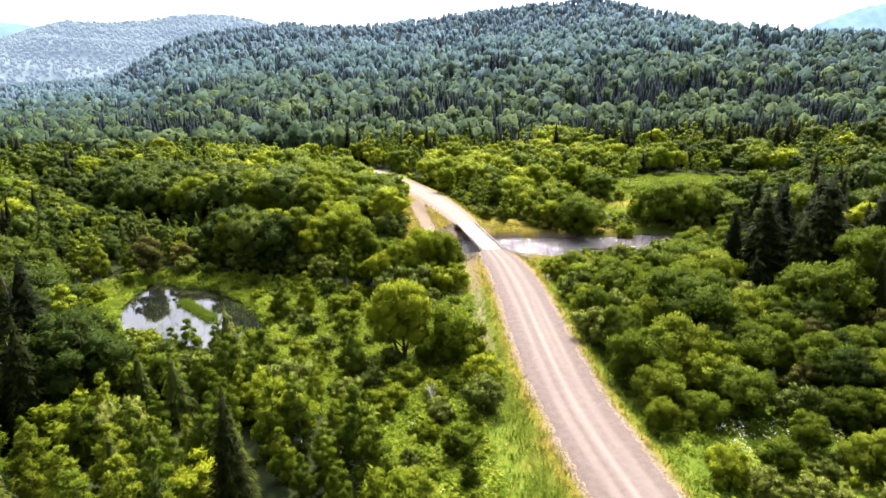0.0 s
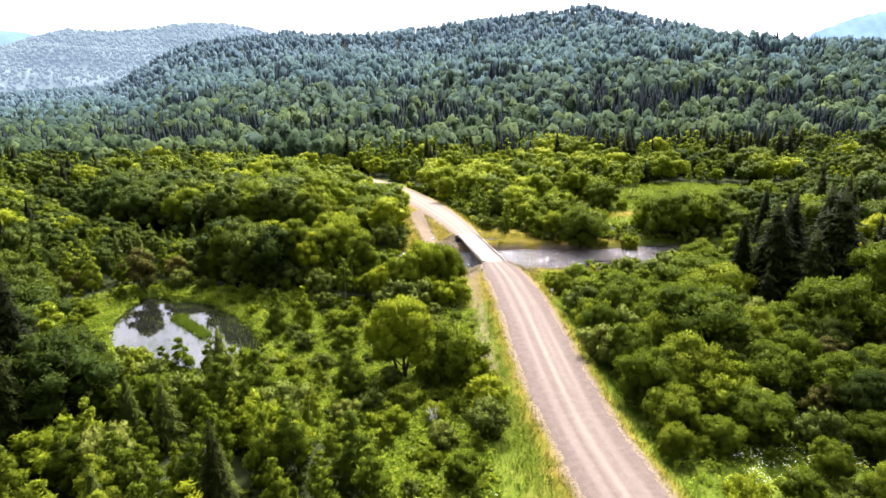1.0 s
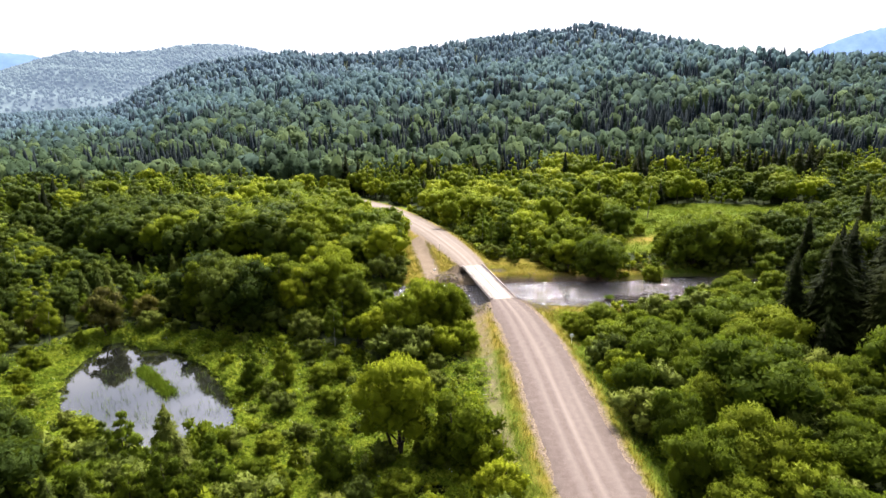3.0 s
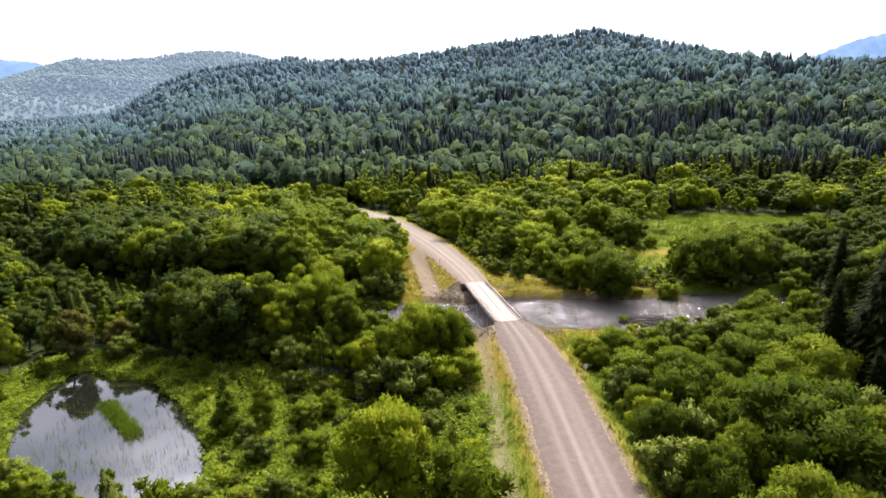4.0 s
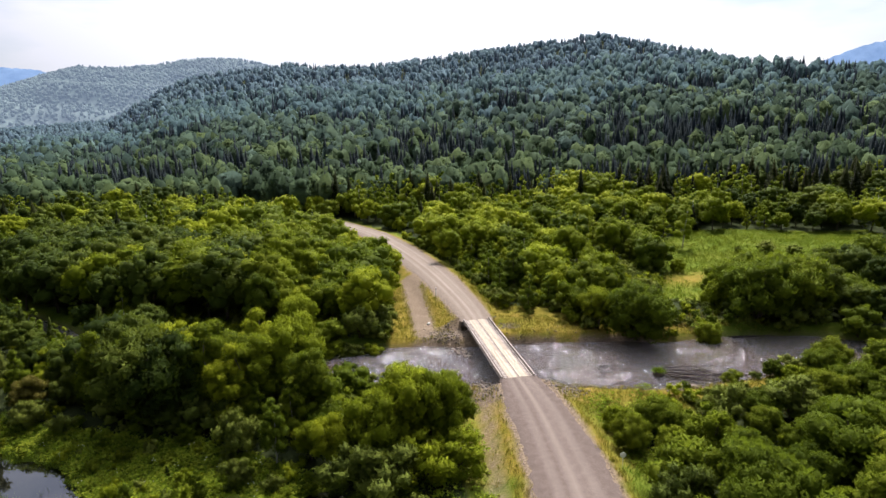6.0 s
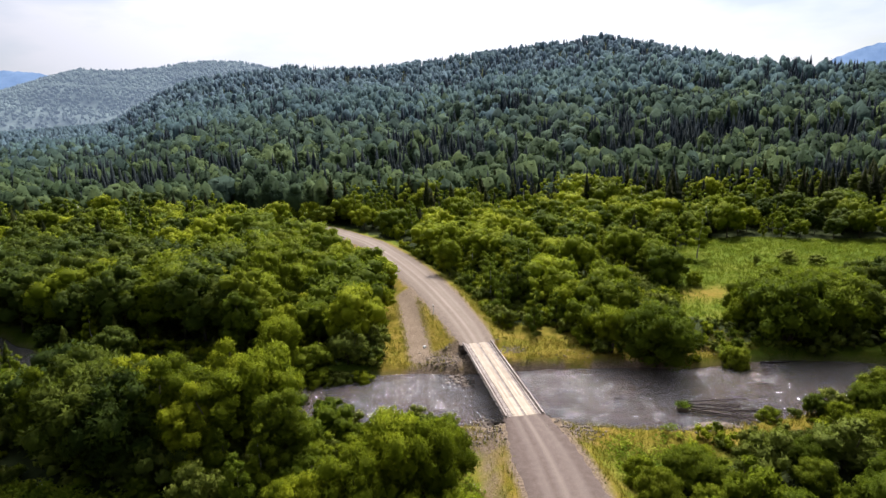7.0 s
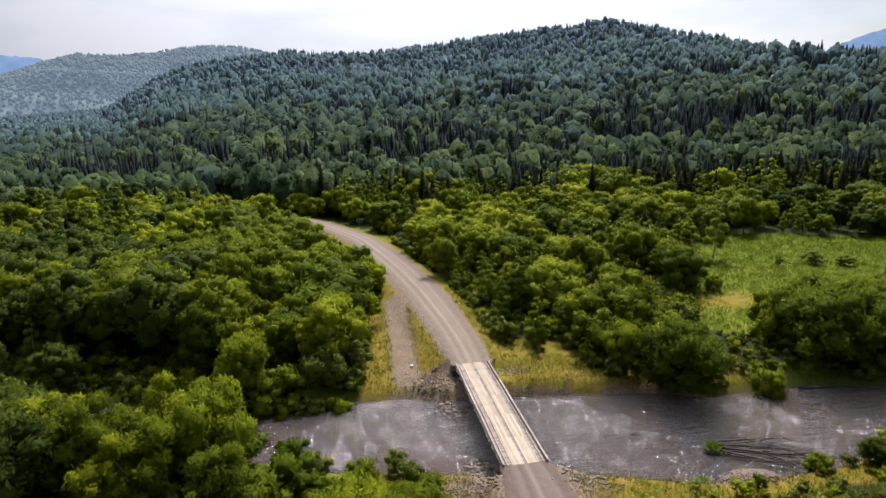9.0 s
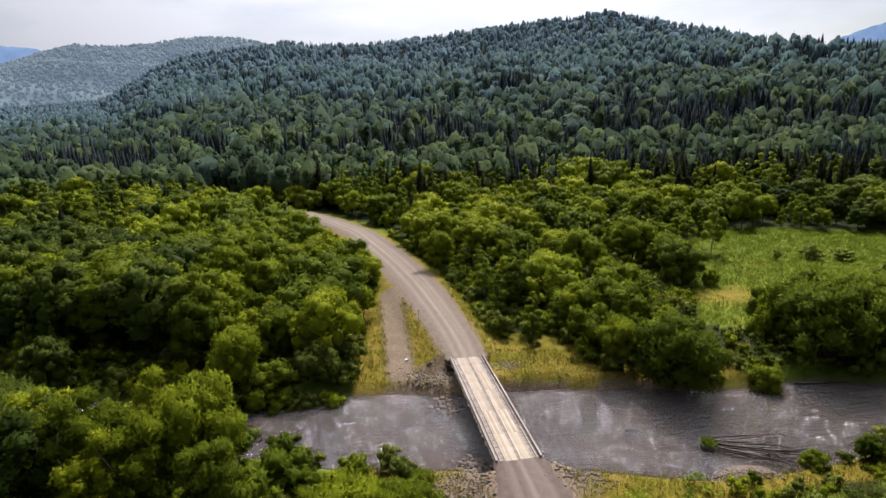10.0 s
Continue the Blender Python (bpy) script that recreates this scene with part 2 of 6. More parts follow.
def make_road_material(name, stops, pale):
    m, n, l, p = mat(name)
    big = noise_node(n, l, 0.12, 4.0)
    mid = noise_node(n, l, 1.1, 6.0, 0.7)
    fine = noise_node(n, l, 9.0, 4.0, 0.75)
    peb = n.new("ShaderNodeTexVoronoi")
    peb.inputs["Scale"].default_value = 7.0
    l.new(fine.inputs["Vector"].links[0].from_socket, peb.inputs["Vector"])
    base = ramp(n, l, calc(n, l, "ADD", calc(n, l, "MULTIPLY", mid.outputs["Fac"], 0.5), calc(n, l, "MULTIPLY", fine.outputs["Fac"], 0.5)),
                stops)
    track = attr(n, "track")
    k = calc(n, l, "MULTIPLY", track, calc(n, l, "ADD", 0.45, calc(n, l, "MULTIPLY", big.outputs["Fac"], 0.9)), True)
    col = blend(n, l, calc(n, l, "MULTIPLY", k, 0.85), base.outputs["Color"], pale)
    col = blend(n, l, calc(n, l, "MULTIPLY", calc(n, l, "SUBTRACT", 0.35, peb.outputs["Distance"]), 0.9, True), col, (0.17, 0.145, 0.13))
    l.new(col, p.inputs["Base Color"])
    p.inputs["Roughness"].default_value = 0.95
    p.inputs["Specular IOR Level"].default_value = 0.2
    bump(n, l, calc(n, l, "ADD", fine.outputs["Fac"], mid.outputs["Fac"]), p, 0.05, 0.7)
    return m


def make_water(name, deep, shallow, sc, dist, rough, stretch, ior):
    m, n, l, p = mat(name)
    big = noise_node(n, l, 0.09, 4.0)
    g = n.new("ShaderNodeMapping")
    g.inputs["Scale"].default_value = stretch
    w = noise_node(n, l, sc, 5.0, 0.6)
    l.new(w.inputs["Vector"].links[0].from_socket, g.inputs["Vector"])
    l.new(g.outputs["Vector"], w.inputs["Vector"])
    w2 = noise_node(n, l, sc * 3.1, 3.0, 0.6)
    r = ramp(n, l, big.outputs["Fac"], [(0.35, deep), (0.68, shallow)])
    l.new(r.outputs["Color"], p.inputs["Base Color"])
    p.inputs["Roughness"].default_value, p.inputs["IOR"].default_value = rough, ior
    p.inputs["Specular Tint"].default_value = (1.0, 0.96, 0.97, 1)
    h = calc(n, l, "ADD", w.outputs["Fac"], calc(n, l, "MULTIPLY", w2.outputs["Fac"], 0.5))
    h = calc(n, l, "MULTIPLY", h, calc(n, l, "ADD", 0.35, big.outputs["Fac"]))
    bump(n, l, h, p, dist, 1.0)
    return m


GROUND = make_ground_material()
ROAD = make_road_material("gravel_road", [(0.3, (0.074, 0.054, 0.044)), (0.5, (0.116, 0.086, 0.070)), (0.72, (0.178, 0.136, 0.112))], (0.245, 0.196, 0.162))
SANDY_ROAD = make_road_material("sandy_road", [(0.3, (0.100, 0.074, 0.054)), (0.5, (0.160, 0.122, 0.092)), (0.72, (0.235, 0.186, 0.145))], (0.31, 0.255, 0.205))
RIVER = make_water("river_water", (0.018, 0.011, 0.007), (0.085, 0.053, 0.035), 0.95, 1.0, 0.03, (0.5, 1.8, 1), 2.6)
POND = make_water("pond_water", (0.008, 0.009, 0.007), (0.016, 0.017, 0.012), 0.5, 0.004, 0.03, (1, 1, 1), 2.3)


# ---- mesh helpers ----
def mesh_of(name, verts, faces, mats, midx=None, normals=None, smooth=False, attrs=None):
    """A mesh from arrays; faces: one array of equal-sided faces, or several in a list."""
    v = np.asarray(verts, dtype=np.float64).reshape(-1, 3)
    fs = faces if isinstance(faces, list) else [faces]
    fs = [np.asarray(f, dtype=np.int64) for f in fs if len(f)]
    me = bpy.data.meshes.new(name)
    me.vertices.add(len(v))
    me.vertices.foreach_set("co", v.ravel())
    loops = np.concatenate([f.ravel() for f in fs])
    totals = np.concatenate([np.full(len(f), f.shape[1]) for f in fs])
    me.loops.add(len(loops))
    me.loops.foreach_set("vertex_index", loops)
    me.polygons.add(len(totals))
    me.polygons.foreach_set("loop_start", np.concatenate([[0], np.cumsum(totals)[:-1]]))
    me.polygons.foreach_set("loop_total", totals)
    for k in mats:
        me.materials.append(k)
    if midx is not None:
        me.polygons.foreach_set("material_index", np.asarray(midx, dtype=np.int32))
    if smooth or normals is not None:
        me.polygons.foreach_set("use_smooth", np.ones(len(totals), dtype=bool))
    for key, values in (attrs or {}).items():
        a = me.attributes.new(key, "FLOAT", "POINT")
        a.data.foreach_set("value", np.asarray(values, dtype=np.float32))
    me.update(calc_edges=True)
    me.validate()
    if normals is not None:
        me.normals_split_custom_set_from_vertices([tuple(q) for q in np.asarray(normals)])
    return me


def part(name, bm, material, parent=None, label=""):
    me = bpy.data.meshes.new(name)
    bm.to_mesh(me)
    bm.free()
    me.materials.append(material)
    ob = new(name, me)
    ob.parent = parent
    return tagged(ob, label)


def unit(v):
    return v / np.maximum(np.linalg.norm(v, axis=-1, keepdims=True), 1e-9)


def ico(sub):
    bm = bmesh.new()
    bmesh.ops.create_icosphere(bm, subdivisions=sub, radius=1.0)
    v = np.array([q.co for q in bm.verts])
    f = np.array([[q.index for q in k.verts] for k in bm.faces])
    bm.free()
    return v, f


ICO1, ICO2 = ico(1), ico(2)


def tube(path, radii, sides=7, cap=True):
    """Verts and quads of a tapered tube along a path."""
    p = np.asarray(path, dtype=float)
    d = unit(np.gradient(p, axis=0))
    ref = np.array([0.13, 0.97, 0.2]) if abs(d[0][1]) < 0.9 else np.array([1.0, 0, 0.1])
    a = unit(np.cross(d, ref))
    b = np.cross(d, a)
    th = np.linspace(0, 2 * np.pi, sides, endpoint=False)
    ring = np.cos(th)[None, :, None] * a[:, None] + np.sin(th)[None, :, None] * b[:, None]
    v = (p[:, None] + ring * np.asarray(radii)[:, None, None]).reshape(-1, 3)
    q = []
    for i in range(len(p) - 1):
        for j in range(sides):
            k = (j + 1) % sides
            q.append((i * sides + j, i * sides + k, (i + 1) * sides + k, (i + 1) * sides + j))
    if cap:
        v = np.vstack([v, p[:1], p[-1:]])
        n0 = len(p) * sides
        for j in range(sides):
            k = (j + 1) % sides
            q.append((n0, k, j, j))
            q.append((n0 + 1, (len(p) - 1) * sides + j, (len(p) - 1) * sides + k, (len(p) - 1) * sides + k))
    quads = [f for f in q if f[2] != f[3]]
    tris = [f[:3] for f in q if f[2] == f[3]]
    return v, quads, tris


def joined(pieces):
    """One set of verts, quads and tris from several tubes."""
    V, Q, T, n = [], [], [], 0
    for v, q, t in pieces:
        V.append(v)
        Q += [tuple(i + n for i in f) for f in q]
        T += [tuple(i + n for i in f) for f in t]
        n += len(v)
    return np.vstack(V), Q, T


# ---- the lie of the land ----
EYE, HEAD = np.array([-17.0, -55.0]), radians(9.3)
ROAD_LEFT = [(-14.5, -200), (-14.2, -120), (-13.7, -86), (-13.3, -76), (-12.6, -66.8), (-10.5, -50), (-6.4, -26), (-4.2, -8), (-3.2, 0.35)]
ROAD_RIGHT = [(-6.4, -200), (-6.0, -120), (-5.4, -87.7), (-5.0, -77.3), (-4.4, -68.6), (-1.6, -52), (2.3, -29), (4.2, -10), (3.1, 0.35)]
FAR_LEFT = [(-3.0, 27.7), (-3.6, 36.5), (-5.0, 51.3), (-7.9, 73.6), (-12.1, 99.3), (-17.0, 126.4), (-30, 160), (-52, 190), (-90, 225)]
FAR_RIGHT = [(3.0, 27.7), (3.7, 36.5), (3.3, 48), (2.4, 68.6), (-2.0, 100), (-9.5, 133), (-23.2, 164.7), (-46, 196), (-86, 232)]
RIVER_LINE = [(-190, 120, 4), (-125, 90, 3.5), (-88, 52, 3.2), (-66, 32, 3.8), (-48, 23.5, 5), (-36, 21, 6), (-28, 18.4, 6.3), (-20, 16.5, 9), (-11, 14.4, 8.6), (0, 12, 9.4),
              (8, 10.7, 10.2), (18, 9, 10), (25, 6.2, 11), (32, 5.8, 9.9), (40, 7, 8.6), (48, 8, 8), (58, 4, 7.5), (75, -5, 7), (110, -14, 7), (200, -20, 8)]
POND_EDGE = [(-73, -25), (-76.5, -14), (-76, -5), (-74, 2.5), (-68, -3.5), (-61, -6.5), (-54, -17), (-50, -25), (-47.5, -35), (-49, -42), (-57, -40.5), (-64, -33), (-68, -29)]
MEADOW = [(66, 92), (84, 100), (100, 111), (122, 102), (150, 92), (150, 66), (112, 46), (86, 37), (70, 31), (58, 32), (48, 31), (45, 38), (54, 54), (60, 72)]
MARSH = [(-80, 8), (-60, 0), (-46, -6), (-33, -14), (-24, -22), (-17, -40), (-18, -62), (-19, -96), (-27, -96), (-33, -72), (-45, -52), (-47, -46), (-62, -44), (-80, -34), (-90, -10)]
ROW = [(-27, 0), (-34, 0), (-42, 0), (-55, 6), (-72, 23), (-89, 36), (-119, 68)]
WATER_Z, POND_Z = -3.2, -3.0
POOLS = [(-28.6, -20.5, 2.4, 1.7), (-27.4, -27.0, 1.3, 2.2), (-24.0, -55.5, 1.9, 1.3)]     # dark pools in the marsh: centre and half sizes


def resample(line, step):
    p = np.asarray(line, dtype=float)
    s = np.concatenate([[0], np.cumsum(np.linalg.norm(np.diff(p[:, :2], axis=0), axis=1))])
    t = np.linspace(0, s[-1], max(2, int(s[-1] / step)))
    return np.stack([np.interp(t, s, p[:, i]) for i in range(p.shape[1])], axis=1)


def smooth_line(line, step, rounds=40):
    p = resample(line, step)
    for _ in range(rounds):
        p[1:-1] = (p[:-2] + 2 * p[1:-1] + p[2:]) / 4
    return p


def line_dist(x, y, line):
    """Distance to the nearest sample of a line, and that sample's index."""
    best, idx = np.full(x.shape, 1e9), np.zeros(x.shape, dtype=int)
    for i, q in enumerate(line):
        d = (x - q[0]) ** 2 + (y - q[1]) ** 2
        k = d < best
        best[k], idx[k] = d[k], i
    return np.sqrt(best), idx


def inside(x, y, poly):
    r = np.zeros(x.shape, dtype=bool)
    for (x0, y0), (x1, y1) in zip(poly, poly[1:] + poly[:1]):
        c = (y0 > y) != (y1 > y)
        r ^= c & (x < (x1 - x0) * (y - y0) / ((y1 - y0) if y1 != y0 else 1e-9) + x0)
    return r


def edge_dist(x, y, poly):
    """Signed distance to a closed outline: below zero inside."""
    d, _ = line_dist(x, y, resample(poly + poly[:1], 1.0))
    return np.where(inside(x, y, poly), -d, d)


def wave(x, y, size, seed=0):
    """Smooth land noise from a few crossed sines, about -1 to 1."""
    r = np.random.RandomState(seed)
    z = np.zeros(np.shape(x))
    for k in range(7):
        a, f, ph = r.uniform(0, 6.28), r.uniform(0.6, 1.9), r.uniform(0, 6.28)
        z = z + np.sin((x * np.cos(a) + y * np.sin(a)) * 6.28 * f / size + ph)
    return z / 3.2


def both_sides(left, right, n=240):
    a, b = np.asarray(left, dtype=float), np.asarray(right, dtype=float)
    def even(p):
        s = np.concatenate([[0], np.cumsum(np.linalg.norm(np.diff(p, axis=0), axis=1))])
        t = np.linspace(0, s[-1], n)
        q = np.stack([np.interp(t, s, p[:, 0]), np.interp(t, s, p[:, 1])], 1)
        for _ in range(60):
            q[1:-1] = (q[:-2] + 2 * q[1:-1] + q[2:]) / 4
        return q
    return even(a), even(b)


NEAR_L, NEAR_R = both_sides(ROAD_LEFT, ROAD_RIGHT)
FAR_L, FAR_R = both_sides(FAR_LEFT, FAR_RIGHT)
ROAD_MID = np.vstack([(NEAR_L + NEAR_R) / 2, [[0, y] for y in range(0, 29, 2)], (FAR_L + FAR_R) / 2])
ROAD_HALF = np.concatenate([np.linalg.norm(NEAR_L - NEAR_R, axis=1) / 2, np.full(15, 2.8), np.linalg.norm(FAR_L - FAR_R, axis=1) / 2])
RIVER_MID = smooth_line(RIVER_LINE, 2.0, 6)
CUT = resample([(-6.6, -6), (-8.2, -16), (-10.5, -28), (-13.2, -42), (-15.0, -54)], 1.5)     # bare earth beside the road
SIDE_TRACK = smooth_line([(-10.0, 28), (-9.6, 40), (-9.2, 52), (-8.5, 66)], 2.0, 3)


def road_dist(x, y):
    d, i = line_dist(x, y, ROAD_MID)
    return d - ROAD_HALF[i]


def river_dist(x, y):
    d, i = line_dist(x, y, RIVER_MID)
    return d - RIVER_MID[i][..., 2] + wave(x, y, 14, 5) * 0.5


CREST_A = [-60, -45, -36.6, -28.9, -27.2, -24.6, -21.9, -13.8, -6.7, 0.9, 6.3, 10.5, 15.1, 19.1, 22.9, 26.5, 31, 36.6, 45, 60]
CREST_H = [38, 45, 51, 61, 74, 108, 133, 149, 145, 156, 166, 173, 180, 154, 120, 91, 80, 76, 70, 62]
CREST_D = [1500, 1500, 1500, 1300, 1150, 1150, 1150, 1150, 1150, 1150, 1120, 1100, 1080, 980, 840, 700, 650, 650, 650, 650]


def polar(x, y):
    dx, dy = x - EYE[0], y - EYE[1]
    depth = dx * math.sin(HEAD) + dy * math.cos(HEAD)
    lateral = dx * math.cos(HEAD) - dy * math.sin(HEAD)
    return depth, lateral


def hill(x, y):
    d, s = polar(x, y)
    a = np.degrees(np.arctan2(s, np.maximum(d, 1.0)))
    h, dc = np.interp(a, CREST_A, CREST_H), np.interp(a, CREST_A, CREST_D)
    k = np.clip((d - 235) / (dc - 235), 0, 1)
    rise = h * k ** 1.3
    over = np.clip((d - dc) / 1600, 0, 1)
    z = rise * (1 - 0.55 * over)
    return z + wave(x, y, 190, 3) * 7 * np.minimum(k * 2, 1) * (1 - k * 0.7)


def ground_z(x, y):
    x, y = np.asarray(x, dtype=float), np.asarray(y, dtype=float)
    d, _ = polar(x, y)
    z = -1.7 + wave(x, y, 45, 1) * 0.35 + wave(x, y, 9, 2) * 0.12 + hill(x, y)
    near = (d < 330) & (d > -190) & (np.abs(x) < 330)
    if near.any():
        xn, yn, zn = x[near], y[near], z[near]
        m = np.clip(-edge_dist(xn, yn, MARSH) / 6, 0, 1)
        zn = zn * (1 - m) + (-2.6 + wave(xn, yn, 7, 7) * 0.18) * m
        r = road_dist(xn, yn)
        span = (np.abs(xn) < 9) & (yn > -1.0) & (yn < 29)
        r2 = np.where(span, 99, r)
        k = np.clip(r2 / 4.5, 0, 1)
        k = k * k * (3 - 2 * k)
        zn = (-0.10 + wave(xn, yn, 5, 9) * 0.04) * (1 - k) + zn * k
        rv = river_dist(xn, yn)
        bank = np.clip((rv + 1.2) / 3.4, 0, 1)
        cut = (-4.6) * (1 - bank) + zn * bank
        abut = np.where((np.abs(xn) < 5.5), np.clip(np.maximum(-1.0 - yn, yn - 28.6) / 0.6, 0, 1), 0)
        zn = np.where(abut > 0, cut * (1 - abut) + zn * abut, cut)
        bar = np.exp(-(((xn - 25) / 4.5) ** 2 + ((yn + 3.6) / 2.6) ** 2))
        zn = np.where((bar > 0.12) & (yn < 4), np.maximum(zn, -4.6 + 1.9 * bar ** 0.5), zn)
        pd = edge_dist(xn, yn, POND_EDGE) + wave(xn, yn, 6, 12) * 0.5
        k = np.clip((pd + 1.0) / 2.0, 0, 1)
        isle = np.exp(-(((xn + 62) * 0.83 + (yn + 18) * 0.55) / 1.6) ** 2 - (((xn + 62) * 0.55 - (yn + 18) * 0.83) / 7.0) ** 2)
        shore = np.maximum((-4.2) * (1 - k) + np.maximum(zn, -2.85) * k, np.where(isle > 0.35, -2.85, -9))
        zn = np.where(pd < 4, shore, zn)
        for px, py, ax, ay in POOLS:
            q = np.sqrt(((xn - px) / ax) ** 2 + ((yn - py) / ay) ** 2)
            zn = np.where(q < 1.6, np.minimum(zn, -3.5 + 1.0 * np.clip(q - 0.5, 0, 1.1)), zn)
        z = z.copy()
        z[near] = zn
    return z


def axis(lo, hi, step, far_lo, far_hi):
    core = list(np.arange(lo, hi, step))
    s, p = step, core[-1]
    while p < far_hi:
        s = min(s * 1.08, 20) if p < 1600 else s * 1.25
        p += s
        core.append(p)
    s, p = step, core[0]
    while p > far_lo:
        s = min(s * 1.08, 20) if p > -1300 and far_lo < -3000 else s * 1.25
        p -= s
        core.insert(0, p)
    return np.array(core)


def build_ground():
    gx, gy = axis(-95, 75, 1.1, -4800, 4800), axis(-110, 80, 1.1, -2500, 4900)
    X, Y = np.meshgrid(gx, gy)
    x, y = X.ravel(), Y.ravel()
    z = ground_z(x, y)
    nx, ny = len(gx), len(gy)
    i = np.arange(nx * ny).reshape(ny, nx)
    f = np.stack([i[:-1, :-1], i[:-1, 1:], i[1:, 1:], i[1:, :-1]], -1).reshape(-1, 4)
    d, _ = polar(x, y)
    near = (d < 330) & (d > -190) & (np.abs(x) < 330)
    dry, gravel, wood = np.zeros(len(x)), np.zeros(len(x)), np.ones(len(x))
    xn, yn = x[near], y[near]
    r, rv = road_dist(xn, yn), river_dist(xn, yn)
    left = xn < np.interp(yn, ROAD_MID[:, 1], ROAD_MID[:, 0])
    dn = np.exp(-np.maximum(r, 0) / np.where(left, 6.0, 4.0)) * np.where(left, 0.95, 0.85)
    dn = np.maximum(dn, np.clip(1 - np.abs(rv - 4) / 7, 0, 1) * 0.9 * ((xn > -18) & (xn < 40)))
    dn = np.maximum(dn, 0.8 * ((xn > -18) & (xn < -4) & (yn > 24) & (yn < 62)))
    dn = np.maximum(dn, 0.65 * ((xn > -2) & (xn < 26) & (yn > 18) & (yn < 40)))
    dn = np.maximum(dn, 0.75 * np.exp(-(((xn - 60) / 14) ** 2 + ((yn - 50) / 7) ** 2)))
    dn = dn * np.where(yn < -24, np.where(r > 1.5, 0.4, 0.75), 1.0)
    gv = np.clip(1 - r / 0.8, 0, 1)
    st, _ = line_dist(xn, yn, SIDE_TRACK)
    gv = np.maximum(gv, np.clip((3.0 - st) / 1.5, 0, 1))
    gv = np.maximum(gv, np.clip(1.5 - rv / 1.3, 0, 1) * np.where((np.abs(xn) < 13) | ((xn > 18) & (xn < 31)), 1, 0.35))
    gv = np.maximum(gv, np.exp(-((np.abs(xn + 1) / 7.5) ** 4 + ((yn + 2) / 4.5) ** 4)) * 1.2)
    gv = np.maximum(gv, np.exp(-(((xn + 6) / 5) ** 4 + ((yn - 26.5) / 3.5) ** 4)) * 1.2)
    left_cut, _ = line_dist(xn, yn, CUT)
    gv = np.maximum(gv, np.clip(1.2 - left_cut / 1.6, 0, 1) * 0.6)
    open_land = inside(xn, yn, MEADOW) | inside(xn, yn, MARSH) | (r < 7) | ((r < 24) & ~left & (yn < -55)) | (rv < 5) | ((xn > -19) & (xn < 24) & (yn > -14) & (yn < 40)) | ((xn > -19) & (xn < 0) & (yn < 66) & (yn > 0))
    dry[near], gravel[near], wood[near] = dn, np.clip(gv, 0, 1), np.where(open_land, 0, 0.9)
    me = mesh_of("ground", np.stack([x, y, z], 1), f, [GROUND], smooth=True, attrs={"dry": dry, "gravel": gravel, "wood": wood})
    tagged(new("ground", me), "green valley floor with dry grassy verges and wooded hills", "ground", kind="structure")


build_ground()


def build_road(left, right, name, label, material):
    n, w = len(left), 17
    k = np.linspace(0, 1, w)
    p = left[:, None] * (1 - k)[None, :, None] + right[:, None] * k[None, :, None]
    x, y = p[..., 0], p[..., 1]
    across = np.broadcast_to((k - 0.5) * 2, x.shape)
    wob = wave(y * 0 + 3, y, 60, 21) * 0.05
    track = sum(a * np.exp(-((across - c - wob) / s) ** 2) for c, s, a in ((-0.42, 0.11, 0.6), (-0.02, 0.10, 0.9), (0.2, 0.07, 0.45), (0.45, 0.11, 0.6)))
    z = 0.03 - 0.05 * across ** 2 - 0.03 * np.clip(track, 0, 1) + wave(x, y, 2.5, 8) * 0.012
    edge = np.abs(across) > 0.99
    z = np.where(edge, z - 0.16, z)
    x = x + np.where(edge, wave(x, y, 4, 14) * 0.35, 0)
    i = np.arange(n * w).reshape(n, w)
    f = np.stack([i[:-1, :-1], i[:-1, 1:], i[1:, 1:], i[1:, :-1]], -1).reshape(-1, 4)
    me = mesh_of(name, np.stack([x, y, z], -1).reshape(-1, 3), f, [material], smooth=True, attrs={"track": np.clip(track, 0, 1).ravel()})
    tagged(new(name, me), label, "road", kind="structure")


build_road(NEAR_L, NEAR_R, "road", "pinkish grey gravel road with pale wheel tracks", ROAD)
build_road(FAR_L, FAR_R, "road", "sandy gravel road curving into the woods past the bridge", SANDY_ROAD)


